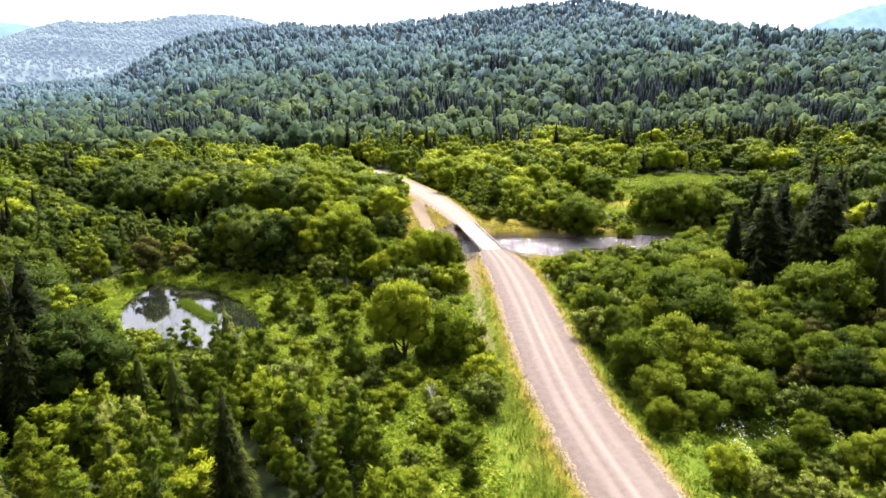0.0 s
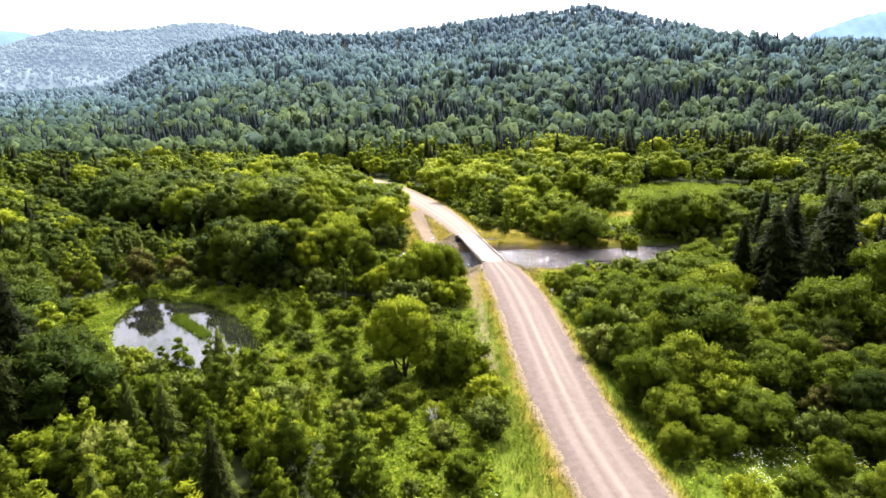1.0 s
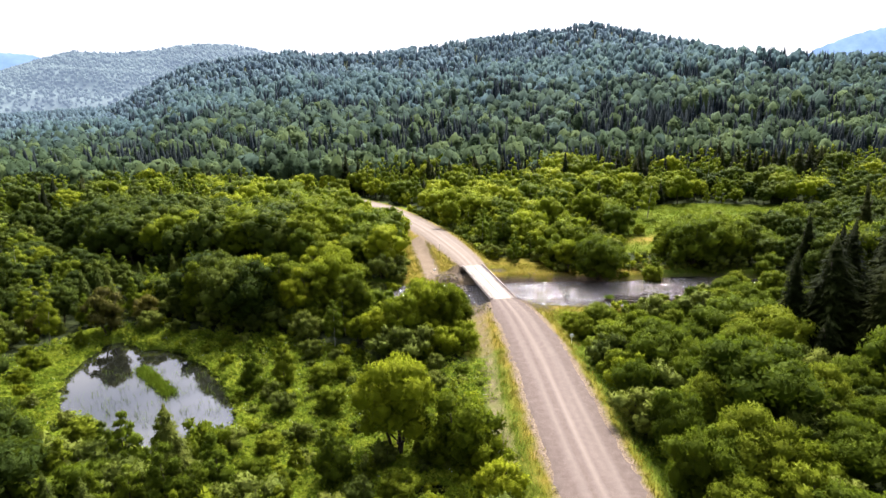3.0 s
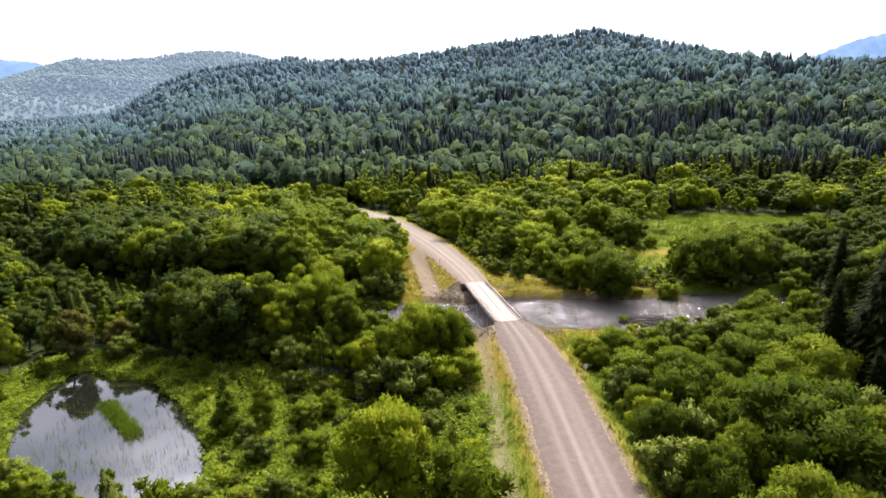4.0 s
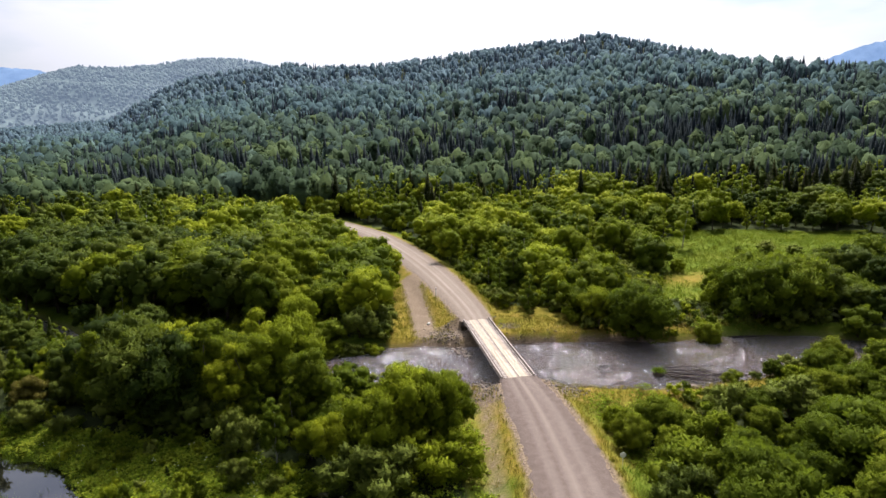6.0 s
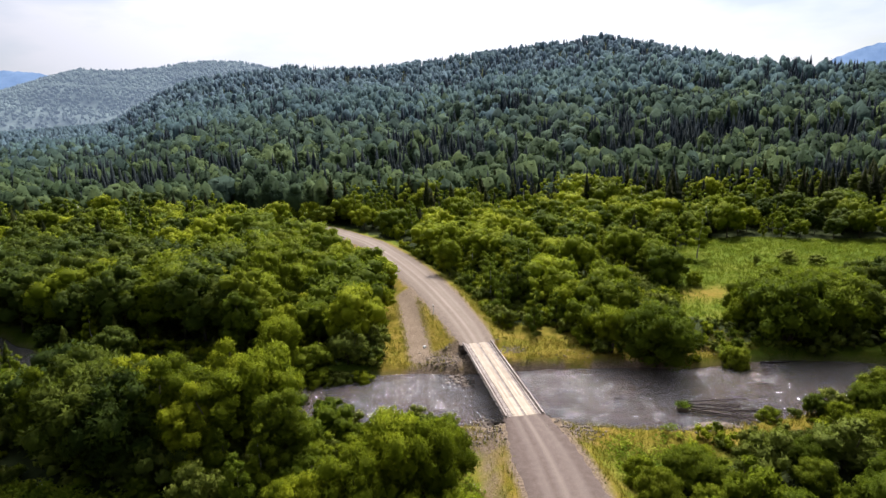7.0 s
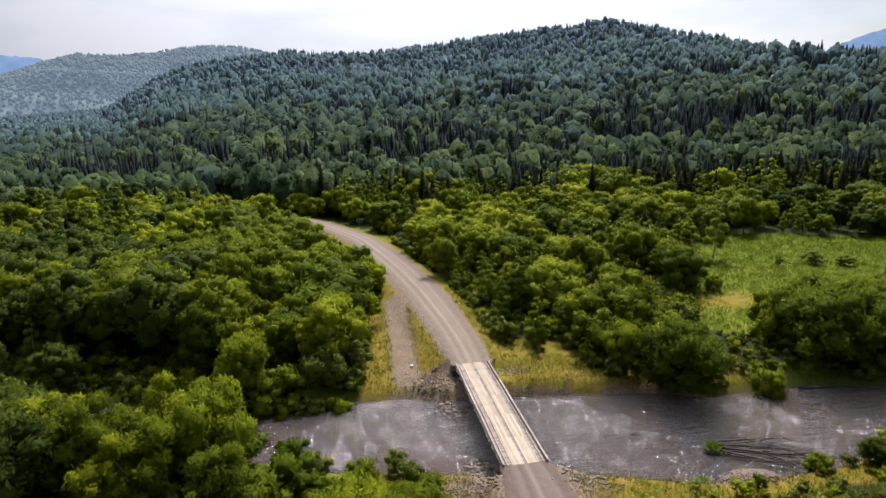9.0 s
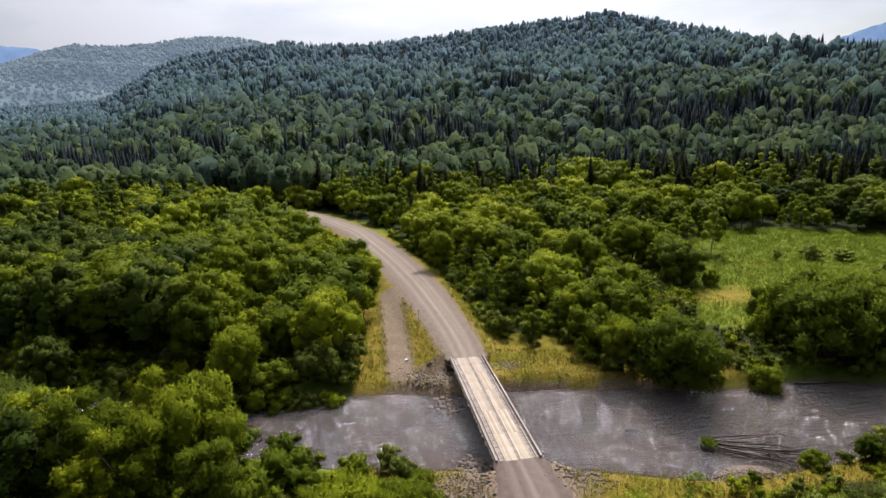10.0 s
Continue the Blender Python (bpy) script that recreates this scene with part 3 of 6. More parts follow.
def build_water():
    mid = RIVER_MID
    t = unit(np.gradient(mid[:, :2], axis=0))
    nrm = np.stack([-t[:, 1], t[:, 0]], 1)
    w = 9
    k = np.linspace(-1, 1, w)
    p = mid[:, None, :2] + nrm[:, None] * (k[None, :, None] * (mid[:, None, 2:3] + 3.0))
    n = len(mid)
    v = np.concatenate([p, np.full((n, w, 1), WATER_Z)], -1).reshape(-1, 3)
    i = np.arange(n * w).reshape(n, w)
    f = np.stack([i[:-1, :-1], i[1:, :-1], i[1:, 1:], i[:-1, 1:]], -1).reshape(-1, 4)
    tagged(new("river", mesh_of("river", v, f, [RIVER], smooth=True)), "shallow brown river with rippled silvery surface", "river", kind="structure")
    e = np.array(resample(POND_EDGE + POND_EDGE[:1], 2.0)[:-1])
    c = e.mean(0)
    e = c + (e - c) * 1.12
    v = np.vstack([np.column_stack([e, np.full(len(e), POND_Z)]), [[c[0], c[1], POND_Z]]])
    m = len(e)
    f = np.array([((j + 1) % m, j, m) for j in range(m)])
    tagged(new("pond", mesh_of("pond", v, f, [POND])), "still dark pond mirroring the white sky", "pond", kind="structure")
    for px, py, ax, ay in POOLS:
        a = np.linspace(0, 2 * np.pi, 20, endpoint=False)
        k = 1.25 + wave(np.cos(a) * 3 + px, np.sin(a) * 3 + py, 6, 33) * 0.12
        v = np.vstack([np.stack([px + np.cos(a) * ax * k, py + np.sin(a) * ay * k, np.full(20, -2.86)], 1), [[px, py, -2.86]]])
        f = np.array([(j, (j + 1) % 20, 20) for j in range(20)])
        tagged(new("marsh_pool", mesh_of("marsh_pool", v, f, [POND])), "small dark pool of still water in the marsh", "pool", kind="structure")


build_water()


# ---- trees: crowns of leaf sprigs on lobes ----
def lobes_round(r, h, rad, n, low=0.2, big=1.0):
    """Lobes over a domed crown."""
    out = []
    zc, zr = h * (1 + low) / 2, h * (1 - low) / 2
    for i in range(n):
        u = (i + 0.5) / n
        cz = 1 - 1.86 * u
        a = i * 2.39996 + r.uniform(-0.35, 0.35)
        s = math.sqrt(max(0.0, 1 - cz * cz))
        k = r.uniform(0.46, 0.94)
        lr = rad * r.uniform(0.19, 0.38) * big
        out.append((math.cos(a) * s * rad * k, math.sin(a) * s * rad * k, min(zc + cz * zr * k, h - lr * 0.9), lr))
    out.append((0, 0, zc, rad * 0.55))
    return np.array(out)


def lobes_tall(r, h, rad, n, low=0.12, point=0.75):
    """Lobes up a pointed oval crown."""
    out = []
    for i in range(n):
        u = (i + 0.5) / n
        z = h * (low + (1 - low) * u)
        w = rad * (min(1.0, (u + 0.12) * 3.2) * (1 - u) ** point + 0.08)
        a = i * 2.39996 + r.uniform(-0.3, 0.3)
        lr = max(rad * 0.2, w * r.uniform(0.42, 0.6))
        out.append((math.cos(a) * (w - lr * 0.6), math.sin(a) * (w - lr * 0.6), min(z, h - lr), lr))
    return np.array(out)


def crown_mesh(name, seed, lobes, count, size, material, shoots=0.7, squash=0.85):
    r = np.random.RandomState(seed)
    h = (lobes[:, 2] + lobes[:, 3]).max()
    mid = np.array([0, 0, h * 0.45])
    area = lobes[:, 3] ** 2
    per = np.maximum(6, (count * 1.9 * area / area.sum()).astype(int))
    P, N = [], []
    for (cx, cy, cz, lr), m in zip(lobes, per):
        d = unit(r.normal(size=(m, 3)) + np.array([0, 0, 0.35]))
        p = np.array([cx, cy, cz]) + d * (lr * r.uniform(0.74, 1.14, (m, 1))) * np.array([1, 1, squash])
        deep = np.zeros(m, dtype=bool)
        for q in lobes:
            deep |= np.linalg.norm((p - q[:3]) / np.array([1, 1, squash]), axis=1) < q[3] * 0.70
        out = unit(p - mid)
        keep = ~deep & ((d * out).sum(1) > -0.45)
        P.append(p[keep])
        N.append(unit(d[keep] * 0.95 + out[keep] * 0.25 + np.array([0, 0, 0.12])))
    P, N = np.vstack(P), np.vstack(N)
    if len(P) > count:
        k = r.permutation(len(P))[:count]
        P, N = P[k], N[k]
    m = len(P)
    n2 = unit(N + r.normal(size=(m, 3)) * 0.4)
    shoot = unit((N * r.uniform(0.0, 0.9, (m, 1)) + np.array([0, 0, 0.35])) * shoots + r.normal(size=(m, 3)) * 0.55)
    shoot = unit(shoot - n2 * (shoot * n2).sum(1, keepdims=True) * (1 - shoots))
    t = unit(np.cross(n2, shoot))
    b = shoot
    s = size * r.uniform(0.6, 1.4, (m, 1))
    w = 0.27 + 0.26 * (1 - shoots)
    v = np.stack([P - t * s * w - b * s * 0.42, P + t * s * w - b * s * 0.36, P + b * s * 0.8 + n2 * s * 0.1], 1)
    g = np.cross(v[:, 1] - v[:, 0], v[:, 2] - v[:, 0])
    flip = (g * N).sum(1) < 0
    v[flip] = v[flip][:, ::-1]
    cn = unit(N + r.normal(size=(m, 3)) * (0.12 + 0.14 * shoots))
    verts, norms = [v.reshape(-1, 3)], [np.repeat(cn, 3, 0)]
    faces = [np.arange(3 * m).reshape(-1, 3)]
    n = 3 * m
    base = ICO1
    for cx, cy, cz, lr in lobes:
        q = base[0] * (1 + r.uniform(-0.16, 0.1, (len(base[0]), 1))) * lr * (0.94 - 0.2 * shoots) * np.array([1, 1, squash]) + np.array([cx, cy, cz])
        verts.append(q)
        norms.append(unit(q - np.array([cx, cy, cz])))
        faces.append(base[1] + n)
        n += len(q)
    return mesh_of(name, np.vstack(verts), np.vstack(faces), [material], normals=np.vstack(norms))


def trunk_mesh(name, seed, h, rad, lobes, limbs, material, stems=1):
    r = np.random.RandomState(seed + 900)
    pieces = []
    for s in range(stems):
        a = r.uniform(0, 6.28)
        lean = h * (0.05 if stems == 1 else 0.22)
        top = np.array([math.cos(a) * lean, math.sin(a) * lean, h * 0.8])
        ks = np.linspace(0, 1, 6)
        path = np.array([[0, 0, -0.7]]) + ks[:, None] * (top + np.array([0, 0, 0.7]))
        path[1:-1, :2] += r.uniform(-0.02, 0.02, (4, 2)) * h
        if stems > 1:
            path[:, :2] += np.array([math.cos(a), math.sin(a)]) * 0.25 * rad * 6
        pieces.append(tube(path, rad * (1.25 - ks * 1.05), 6))
    order = np.argsort(-lobes[:, 3])[:limbs]
    for i in order:
        e = lobes[i, :3]
        z0 = max(0.12 * h, e[2] - np.hypot(e[0], e[1]) * 0.9 - 0.12 * h)
        st = np.array([0, 0, z0])
        midp = (st + e) / 2 + np.array([0, 0, -0.04 * h])
        pieces.append(tube(np.array([st, midp, e]), rad * np.array([0.5, 0.32, 0.1]), 5, False))
    v, q, t = joined(pieces)
    fs = [np.array(q)] + ([np.array(t)] if t else [])
    return mesh_of(name, v, fs, [material], smooth=True)


def spruce_mesh(name, seed, h, rad, count, size, sides=8, rings=9, material=None):
    """A dark core cone under many narrow drooping sprays, longer in uneven whorls."""
    r = np.random.RandomState(seed)
    whorls = int(h * 1.5)
    u = 1 - np.sqrt(r.rand(count)) * 0.985
    u = np.clip((np.floor(u * whorls) + 0.5 + r.normal(size=count) * 0.22) / whorls, 0.0, 0.985)
    a = r.uniform(0, 6.283, count)
    gap = 1 + 0.22 * np.sin(a * 3 + np.floor(u * whorls) * 2.1) + 0.12 * np.sin(a * 7 + seed)
    w = (rad * (1 - u) ** 0.82 + 0.10) * gap * r.uniform(0.75, 1.12, count)
    o = np.stack([np.cos(a), np.sin(a), np.zeros(count)], 1)
    s = np.stack([-np.sin(a), np.cos(a), np.zeros(count)], 1)
    z = h * (0.05 + 0.95 * u)
    inner = w * r.uniform(0.45, 0.88, count)
    up = np.array([0, 0, 1.0])
    root = o * inner[:, None] + up * (z - inner * 0.18)[:, None]
    tip = o * w[:, None] + s * (r.normal(size=count) * 0.18 * w)[:, None] + up * (z - w * 0.34 + r.normal(size=count) * 0.12)[:, None]
    wid = (size * r.uniform(0.5, 1.2, count))[:, None]
    v = np.stack([root + s * wid + up * 0.08, root - s * wid + up * 0.05, tip], 1)
    nn = unit(o * 0.75 + up * 0.7 + r.normal(size=(count, 3)) * 0.28)
    g = np.cross(v[:, 1] - v[:, 0], v[:, 2] - v[:, 0])
    flip = (g * nn).sum(1) < 0
    v[flip] = v[flip][:, ::-1]
    V, N, F, n = [v.reshape(-1, 3)], [np.repeat(nn, 3, 0)], [np.arange(3 * count).reshape(-1, 3)], 3 * count
    ring = []
    for k in range(rings):
        q = k / (rings - 1)
        th = np.linspace(0, 6.283, sides, endpoint=False) + k * 0.4
        rr = (rad * 0.62 * (1 - q) ** 0.85 + 0.03) * r.uniform(0.75, 1.2, sides)
        ring.append(np.stack([np.cos(th) * rr, np.sin(th) * rr, np.full(sides, h * (0.04 + 0.96 * q))], 1))
    core = np.vstack(ring)
    V.append(core)
    N.append(unit(core * np.array([1, 1, 0]) + np.array([0, 0, 0.4])))
    for k in range(rings - 1):
        p, q = np.arange(sides) + k * sides, (np.arange(sides) + 1) % sides + k * sides
        F.append(np.stack([p, q, q + sides], 1) + n)
        F.append(np.stack([p, q + sides, p + sides], 1) + n)
    return mesh_of(name, np.vstack(V), np.vstack(F), [material or NEEDLES], normals=np.vstack(N))


BANK = {}


def add_kind(key, name, label, category, height, crown, trunk):
    """One model tree, kept aside as meshes; copies are placed on the land."""
    BANK.setdefault(key, []).append((name, label, category, height, crown, trunk))


LODS = {"near": (1.0, 1.0, True, 0.7), "mid": (0.32, 1.2, False, 0.4), "low": (0.20, 1.3, False, 0.15)}


def make_bank():
    """Model trees at three levels of detail."""
    for lod, (cnt, size, fine, shoots) in LODS.items():
        n_lobes = (lambda n: n if fine else int(n * 0.72))
        def rounded(key, name, label, cat, i, seed, h, rad, lobes, low, count, leaf, material, trunk_r, stems, limbs):
            L = lobes_round(random.Random(seed + i), h, rad, n_lobes(lobes), low, 1.0 if fine else 1.12)
            add_kind((key, lod), name, label, cat, h, crown_mesh("crown", seed + 10 + i, L, int(count * cnt), leaf * size, material, shoots),
                     trunk_mesh("trunk", seed + 10 + i, h, trunk_r, L, limbs if fine else 0, BARK, stems if fine else 1))
        def upright(key, name, label, i, seed, h, rad, low, point, count, leaf, material, bark, trunk_r):
            L = lobes_tall(random.Random(seed + i), h, rad, n_lobes(18), low, point)
            add_kind((key, lod), name, label, "tree", h, crown_mesh("crown", seed + 10 + i, L, int(count * cnt), leaf * size, material, shoots),
                     trunk_mesh("trunk", seed + 10 + i, h, trunk_r, L, 3 if fine else 0, bark))
        for i in range(4):
            rounded("round", "willow_tree", "broad rounded willow with bright yellow-green leaves", "tree", i, 10, 10.0, 4.6, 32, 0.16, 4400, 0.37, LEAF_WILLOW, 0.19, 3, 6)
            rounded("dround", "sallow_tree", "billowing rounded sallow with mid-green leaves", "tree", i, 210, 8.0, 4.6, 34, -0.02, 4400, 0.36, LEAF_BROAD, 0.15, 3, 5)
            rounded("dark", "broadleaf_tree", "big rounded broadleaf tree, dark green leaves dimmed for shade", "tree", i, 240, 11.0, 4.8, 34, 0.16, 3800, 0.42, LEAF_DIMMED, 0.19, 2, 6)
            rounded("high", "poplar_tree", "tall leafy poplar with a lumpy green crown", "tree", i, 40, 16.0, 4.8, 40, 0.06, 5800, 0.41, LEAF_BROAD if i == 3 else LEAF_WILLOW, 0.22, 2, 8)
            rounded("bush", "willow_bush", "dense rounded willow bush with green leaves", "bush", i, 70, 4.0, 2.3, 18, -0.05, 1400, 0.31, (LEAF_WILLOW, LEAF_GREY, LEAF_BROAD, LEAF_GREY)[i], 0.09, 3, 3)
        for i in range(2):
            rounded("leafy", "willow_bush", "spreading willow bush with bright yellow-green leaves", "bush", i, 75, 4.0, 2.5, 18, -0.05, 2300, 0.26, LEAF_WILLOW, 0.09, 3, 3)
        for i in range(3):
            upright("young", "alder_tree", "slender young tree with an upright oval crown", i, 100, 9.0, 2.3, 0.06, (0.7, 0.55, 0.85)[i], 2500, 0.31, LEAF_BIRCH if i != 1 else LEAF_BROAD, BARK, 0.12)
        for i in range(2):
            upright("birch", "birch_tree", "birch with a white trunk and airy crown", i, 130, 12.0, 2.7, 0.2, 0.6, 2500, 0.34, LEAF_BIRCH, BIRCH_BARK, 0.15)
        rounded("rust", "rowan_tree", "rounded tree with rusty yellow-brown leaves", "tree", 0, 151, 8.0, 3.4, 15, 0.05, 2200, 0.42, LEAF_RUST, 0.15, 2, 4)
        for i in range(3):
            bare = np.array([[0, 0, 5.0, 0.1]])
            add_kind(("spruce", lod), "spruce_tree", "dark pointed spruce with drooping boughs", "tree", 18.0,
                     spruce_mesh("crown", 160 + i, 18.0, (3.0, 2.6, 3.4)[i], {"near": 3000, "mid": 850, "low": 320}[lod], {"near": 0.18, "mid": 0.32, "low": 0.48}[lod]),
                     trunk_mesh("trunk", 160 + i, 18.0, 0.22, bare, 0, BARK))
        for i in range(2):
            add_kind(("fir", lod), "young_spruce", "broad mid-green young spruce with layered boughs", "tree", 9.0,
                     spruce_mesh("crown", 170 + i, 9.0, (2.1, 2.4)[i], {"near": 1800, "mid": 600, "low": 260}[lod], {"near": 0.13, "mid": 0.22, "low": 0.33}[lod], material=NEEDLES_YOUNG),
                     trunk_mesh("trunk", 170 + i, 9.0, 0.12, np.array([[0, 0, 3.0, 0.1]]), 0, BARK))
    for i in range(3):
        L = lobes_round(random.Random(190 + i), 1.6, 1.2, 5, -0.1)
        add_kind(("tuft", "mid"), "low_shrub", "low leafy shrub", "bush", 1.6, crown_mesh("crown", 195 + i, L, 110, 0.30, (LEAF_WILLOW, LEAF_GREY, LEAF_BROAD)[i], 0.6), None)


make_bank()
PLACED, JOINED, COUNTS = [], [], {}
TREE_RNG = random.Random(77)


def place_tree(key, lod, x, y, z, height, group, wide=1.0):
    """One tree as a thing with crown and trunk; past 290 of a name it goes into the joined woods."""
    name, label, category, h0, crown, trunk = TREE_RNG.choice(BANK[(key, lod)])
    s = height / h0
    if key == "spruce" and (height < 13 or lod == "low"):
        wide *= 1.5
    m = pose(x, y, z, TREE_RNG.uniform(-3, 3), TREE_RNG.uniform(-3, 3), TREE_RNG.uniform(0, 360)) @ Matrix.Diagonal((s * wide, s * wide, s, 1))
    PLACED.append((x, y, 0.3 * height))
    COUNTS[name] = COUNTS.get(name, 0) + 1
    if COUNTS[name] > 290:
        JOINED.append((m, crown, trunk))
        return
    top = new(name)
    top.empty_display_size = 0.3
    top.matrix_basis = m
    for nm, me in (("crown", crown), ("trunk", trunk)):
        ob = new(nm, me)
        ob.parent = top
    tagged(top, label, category, group)


# Trees that stand out, one by one: kind, place, height, width
KEY_TREES = [
    ("round", -26.8, -47.9, 12.4, 0.85), ("leafy", -19.8, -51.3, 8.2, 0.95), ("leafy", -17.4, -54.5, 4.6, 1.0), ("leafy", -22.3, -50.0, 4.4, 1.0), ("bush", -28.5, -49.5, 3.0, 1.1), ("young", -34.3, -52.2, 8.0, 1.1), ("fir", -49.7, -53.8, 11.5, 1.0), ("fir", -55.0, -61.0, 9.0, 1.0), ("fir", -60.5, -57.0, 8.0, 1.0), ("spruce", -74.5, -52.0, 20.0, 1.4), ("spruce", -81.0, -53.0, 20.0, 1.4), ("spruce", -72.0, -60.0, 15.0, 1.3),
    ("spruce", -45.7, -82.9, 15.0, 1.0), ("spruce", -79.0, -46.0, 20.0, 1.1), ("spruce", -86.0, -40.0, 19.0, 1.0), ("birch", -85.0, 1.2, 10.0, 0.9),
    ("spruce", 41.0, -37.9, 20.0, 1.8), ("spruce", 50.3, -40.1, 23.0, 2.0), ("spruce", 46.5, -33.0, 21.0, 1.8), ("spruce", 55.0, -34.0, 22.0, 1.9),
    ("spruce", 37.5, -33.5, 17.0, 1.3), ("spruce", 44.0, -44.0, 17.0, 1.6), ("spruce", 57.5, -45.0, 21.0, 1.8), ("spruce", 61.0, -28.0, 20.0, 1.8), ("spruce", 52.0, -27.0, 19.0, 1.3),
    ("spruce", 36.1, -42.7, 9.5, 1.1), ("spruce", 70.0, -22.0, 20.0, 1.0), ("spruce", 78.0, -14.0, 21.0, 1.0), ("spruce", 89.3, -10.1, 21.5, 1.0),
    ("dround", 39.3, -53.6, 11.5, 0.95), ("young", -41.3, -25.7, 8.0, 0.9), ("rust", 27.0, -67.0, 4.6, 1.3), ("rust", 31.5, -61.0, 5.0, 1.3), ("round", -18.6, -14.6, 11.2, 0.85), ("round", -14.6, -15.5, 10.4, 0.68), ("round", -22.0, -18.0, 9.6, 0.8), ("leafy", -13.5, -20.0, 5.0, 1.1), ("leafy", -17.5, -21.5, 5.5, 1.1),
    ("dround", 17.0, -52.6, 11.5, 1.15), ("dround", 4.6, -55.7, 8.0, 0.75), ("dround", 4.4, -45.5, 7.0, 0.75), ("dround", 2.8, -63.6, 8.0, 0.85),
    ("birch", 77.3, 83.5, 14.5, 1.0), ("bush", 60.1, 57.3, 3.6, 0.9), ("bush", 97.4, 72.6, 3.6, 1.3), ("bush", 104.0, 69.5, 2.8, 1.4), ("bush", 89.0, 74.0, 2.6, 0.6),
    ("round", 50.4, 75.0, 12.4, 0.95), ("dround", 28.7, 17.8, 10.8, 1.05), ("round", 22.5, 22.5, 8.0, 0.9), ("bush", 41.2, 14.5, 5.0, 0.9), ("bush", 51.4, 27.8, 7.2, 0.75),
    ("young", 14.4, 50.3, 12.0, 1.1), ("bush", 8.5, 39.1, 3.9, 0.95), ("dround", 53.5, 18.0, 12.5, 0.95), ("dround", 62.7, 19.5, 12.5, 1.0), ("dround", 57.5, 26.0, 12.0, 1.0),
    ("round", -33.6, 27.5, 10.4, 0.8), ("bush", -22.5, 28.5, 6.5, 1.0), ("bush", -18.0, 31.5, 5.0, 0.9), ("round", -17.5, 60.5, 9.5, 0.75), ("round", -32.9, 64.1, 10.3, 1.0),
    ("rust", -76.0, 4.0, 9.0, 1.0), ("leafy", -13.0, -3.5, 2.6, 1.4), ("leafy", -16.0, -2.4, 3.0, 1.5), ("leafy", -19.5, -3.0, 3.0, 1.5), ("leafy", -23.0, -3.6, 3.2, 1.5), ("leafy", -15.0, -6.0, 2.8, 1.4), ("leafy", -19.0, -6.5, 3.2, 1.4),
    ("leafy", 31.8, -5.0, 2.2, 1.2), ("bush", 38.5, -5.0, 2.8, 1.1), ("young", 18.0, 58.0, 10.5, 1.0), ("young", 24.0, 66.0, 11.0, 1.0), ("young", 30.0, 59.0, 9.5, 0.9), ("birch", 38.0, 78.0, 13.0, 1.0), ("round", 34.5, 67.0, 12.0, 1.0), ("young", 12.5, 66.0, 10.0, 0.9), ("leafy", -31.0, 25.2, 4.2, 1.2), ("bush", -27.5, 24.6, 3.6, 1.3), ("bush", -24.2, 24.2, 3.4, 1.2), ("leafy", -20.6, 24.0, 2.8, 1.3), ("bush", -35.0, 26.4, 4.6, 1.2), ("bush", -39.0, 27.6, 4.8, 1.2),
    ("round", -13.5, 79.0, 8.5, 0.8), ("dround", -17.0, 86.0, 9.5, 0.9), ("round", -22.5, 95.0, 10.0, 0.9), ("round", -33.0, 2.0, 13.0, 0.8),
    ("young", -46.0, -27.0, 8.5, 0.9), ("young", -29.5, -33.0, 5.5, 1.0), ("bush", -24.0, -60.5, 3.0, 0.9), ("bush", -17.5, -60.0, 4.6, 1.0), ("bush", -19.0, -66.0, 4.8, 1.0),
    ("young", 37.0, 44.0, 7.0, 1.0), ("bush", 39.5, 52.0, 4.2, 1.1), ("leafy", 38.5, 38.5, 3.4, 1.2), ("round", 35.5, 57.0, 8.5, 0.8), ("bush", 43.0, 47.0, 2.4, 1.1), ("bush", 44.5, 58.5, 3.0, 1.0), ("leafy", 41.5, 42.0, 2.0, 1.2),
]
KEY_Z = ground_z([k[1] for k in KEY_TREES], [k[2] for k in KEY_TREES])
for (key, x, y, h, wide), z in zip(KEY_TREES, KEY_Z):
    place_tree(key, "near" if y < 62 else "mid", x, y, float(z), h, "trees in the valley", wide)


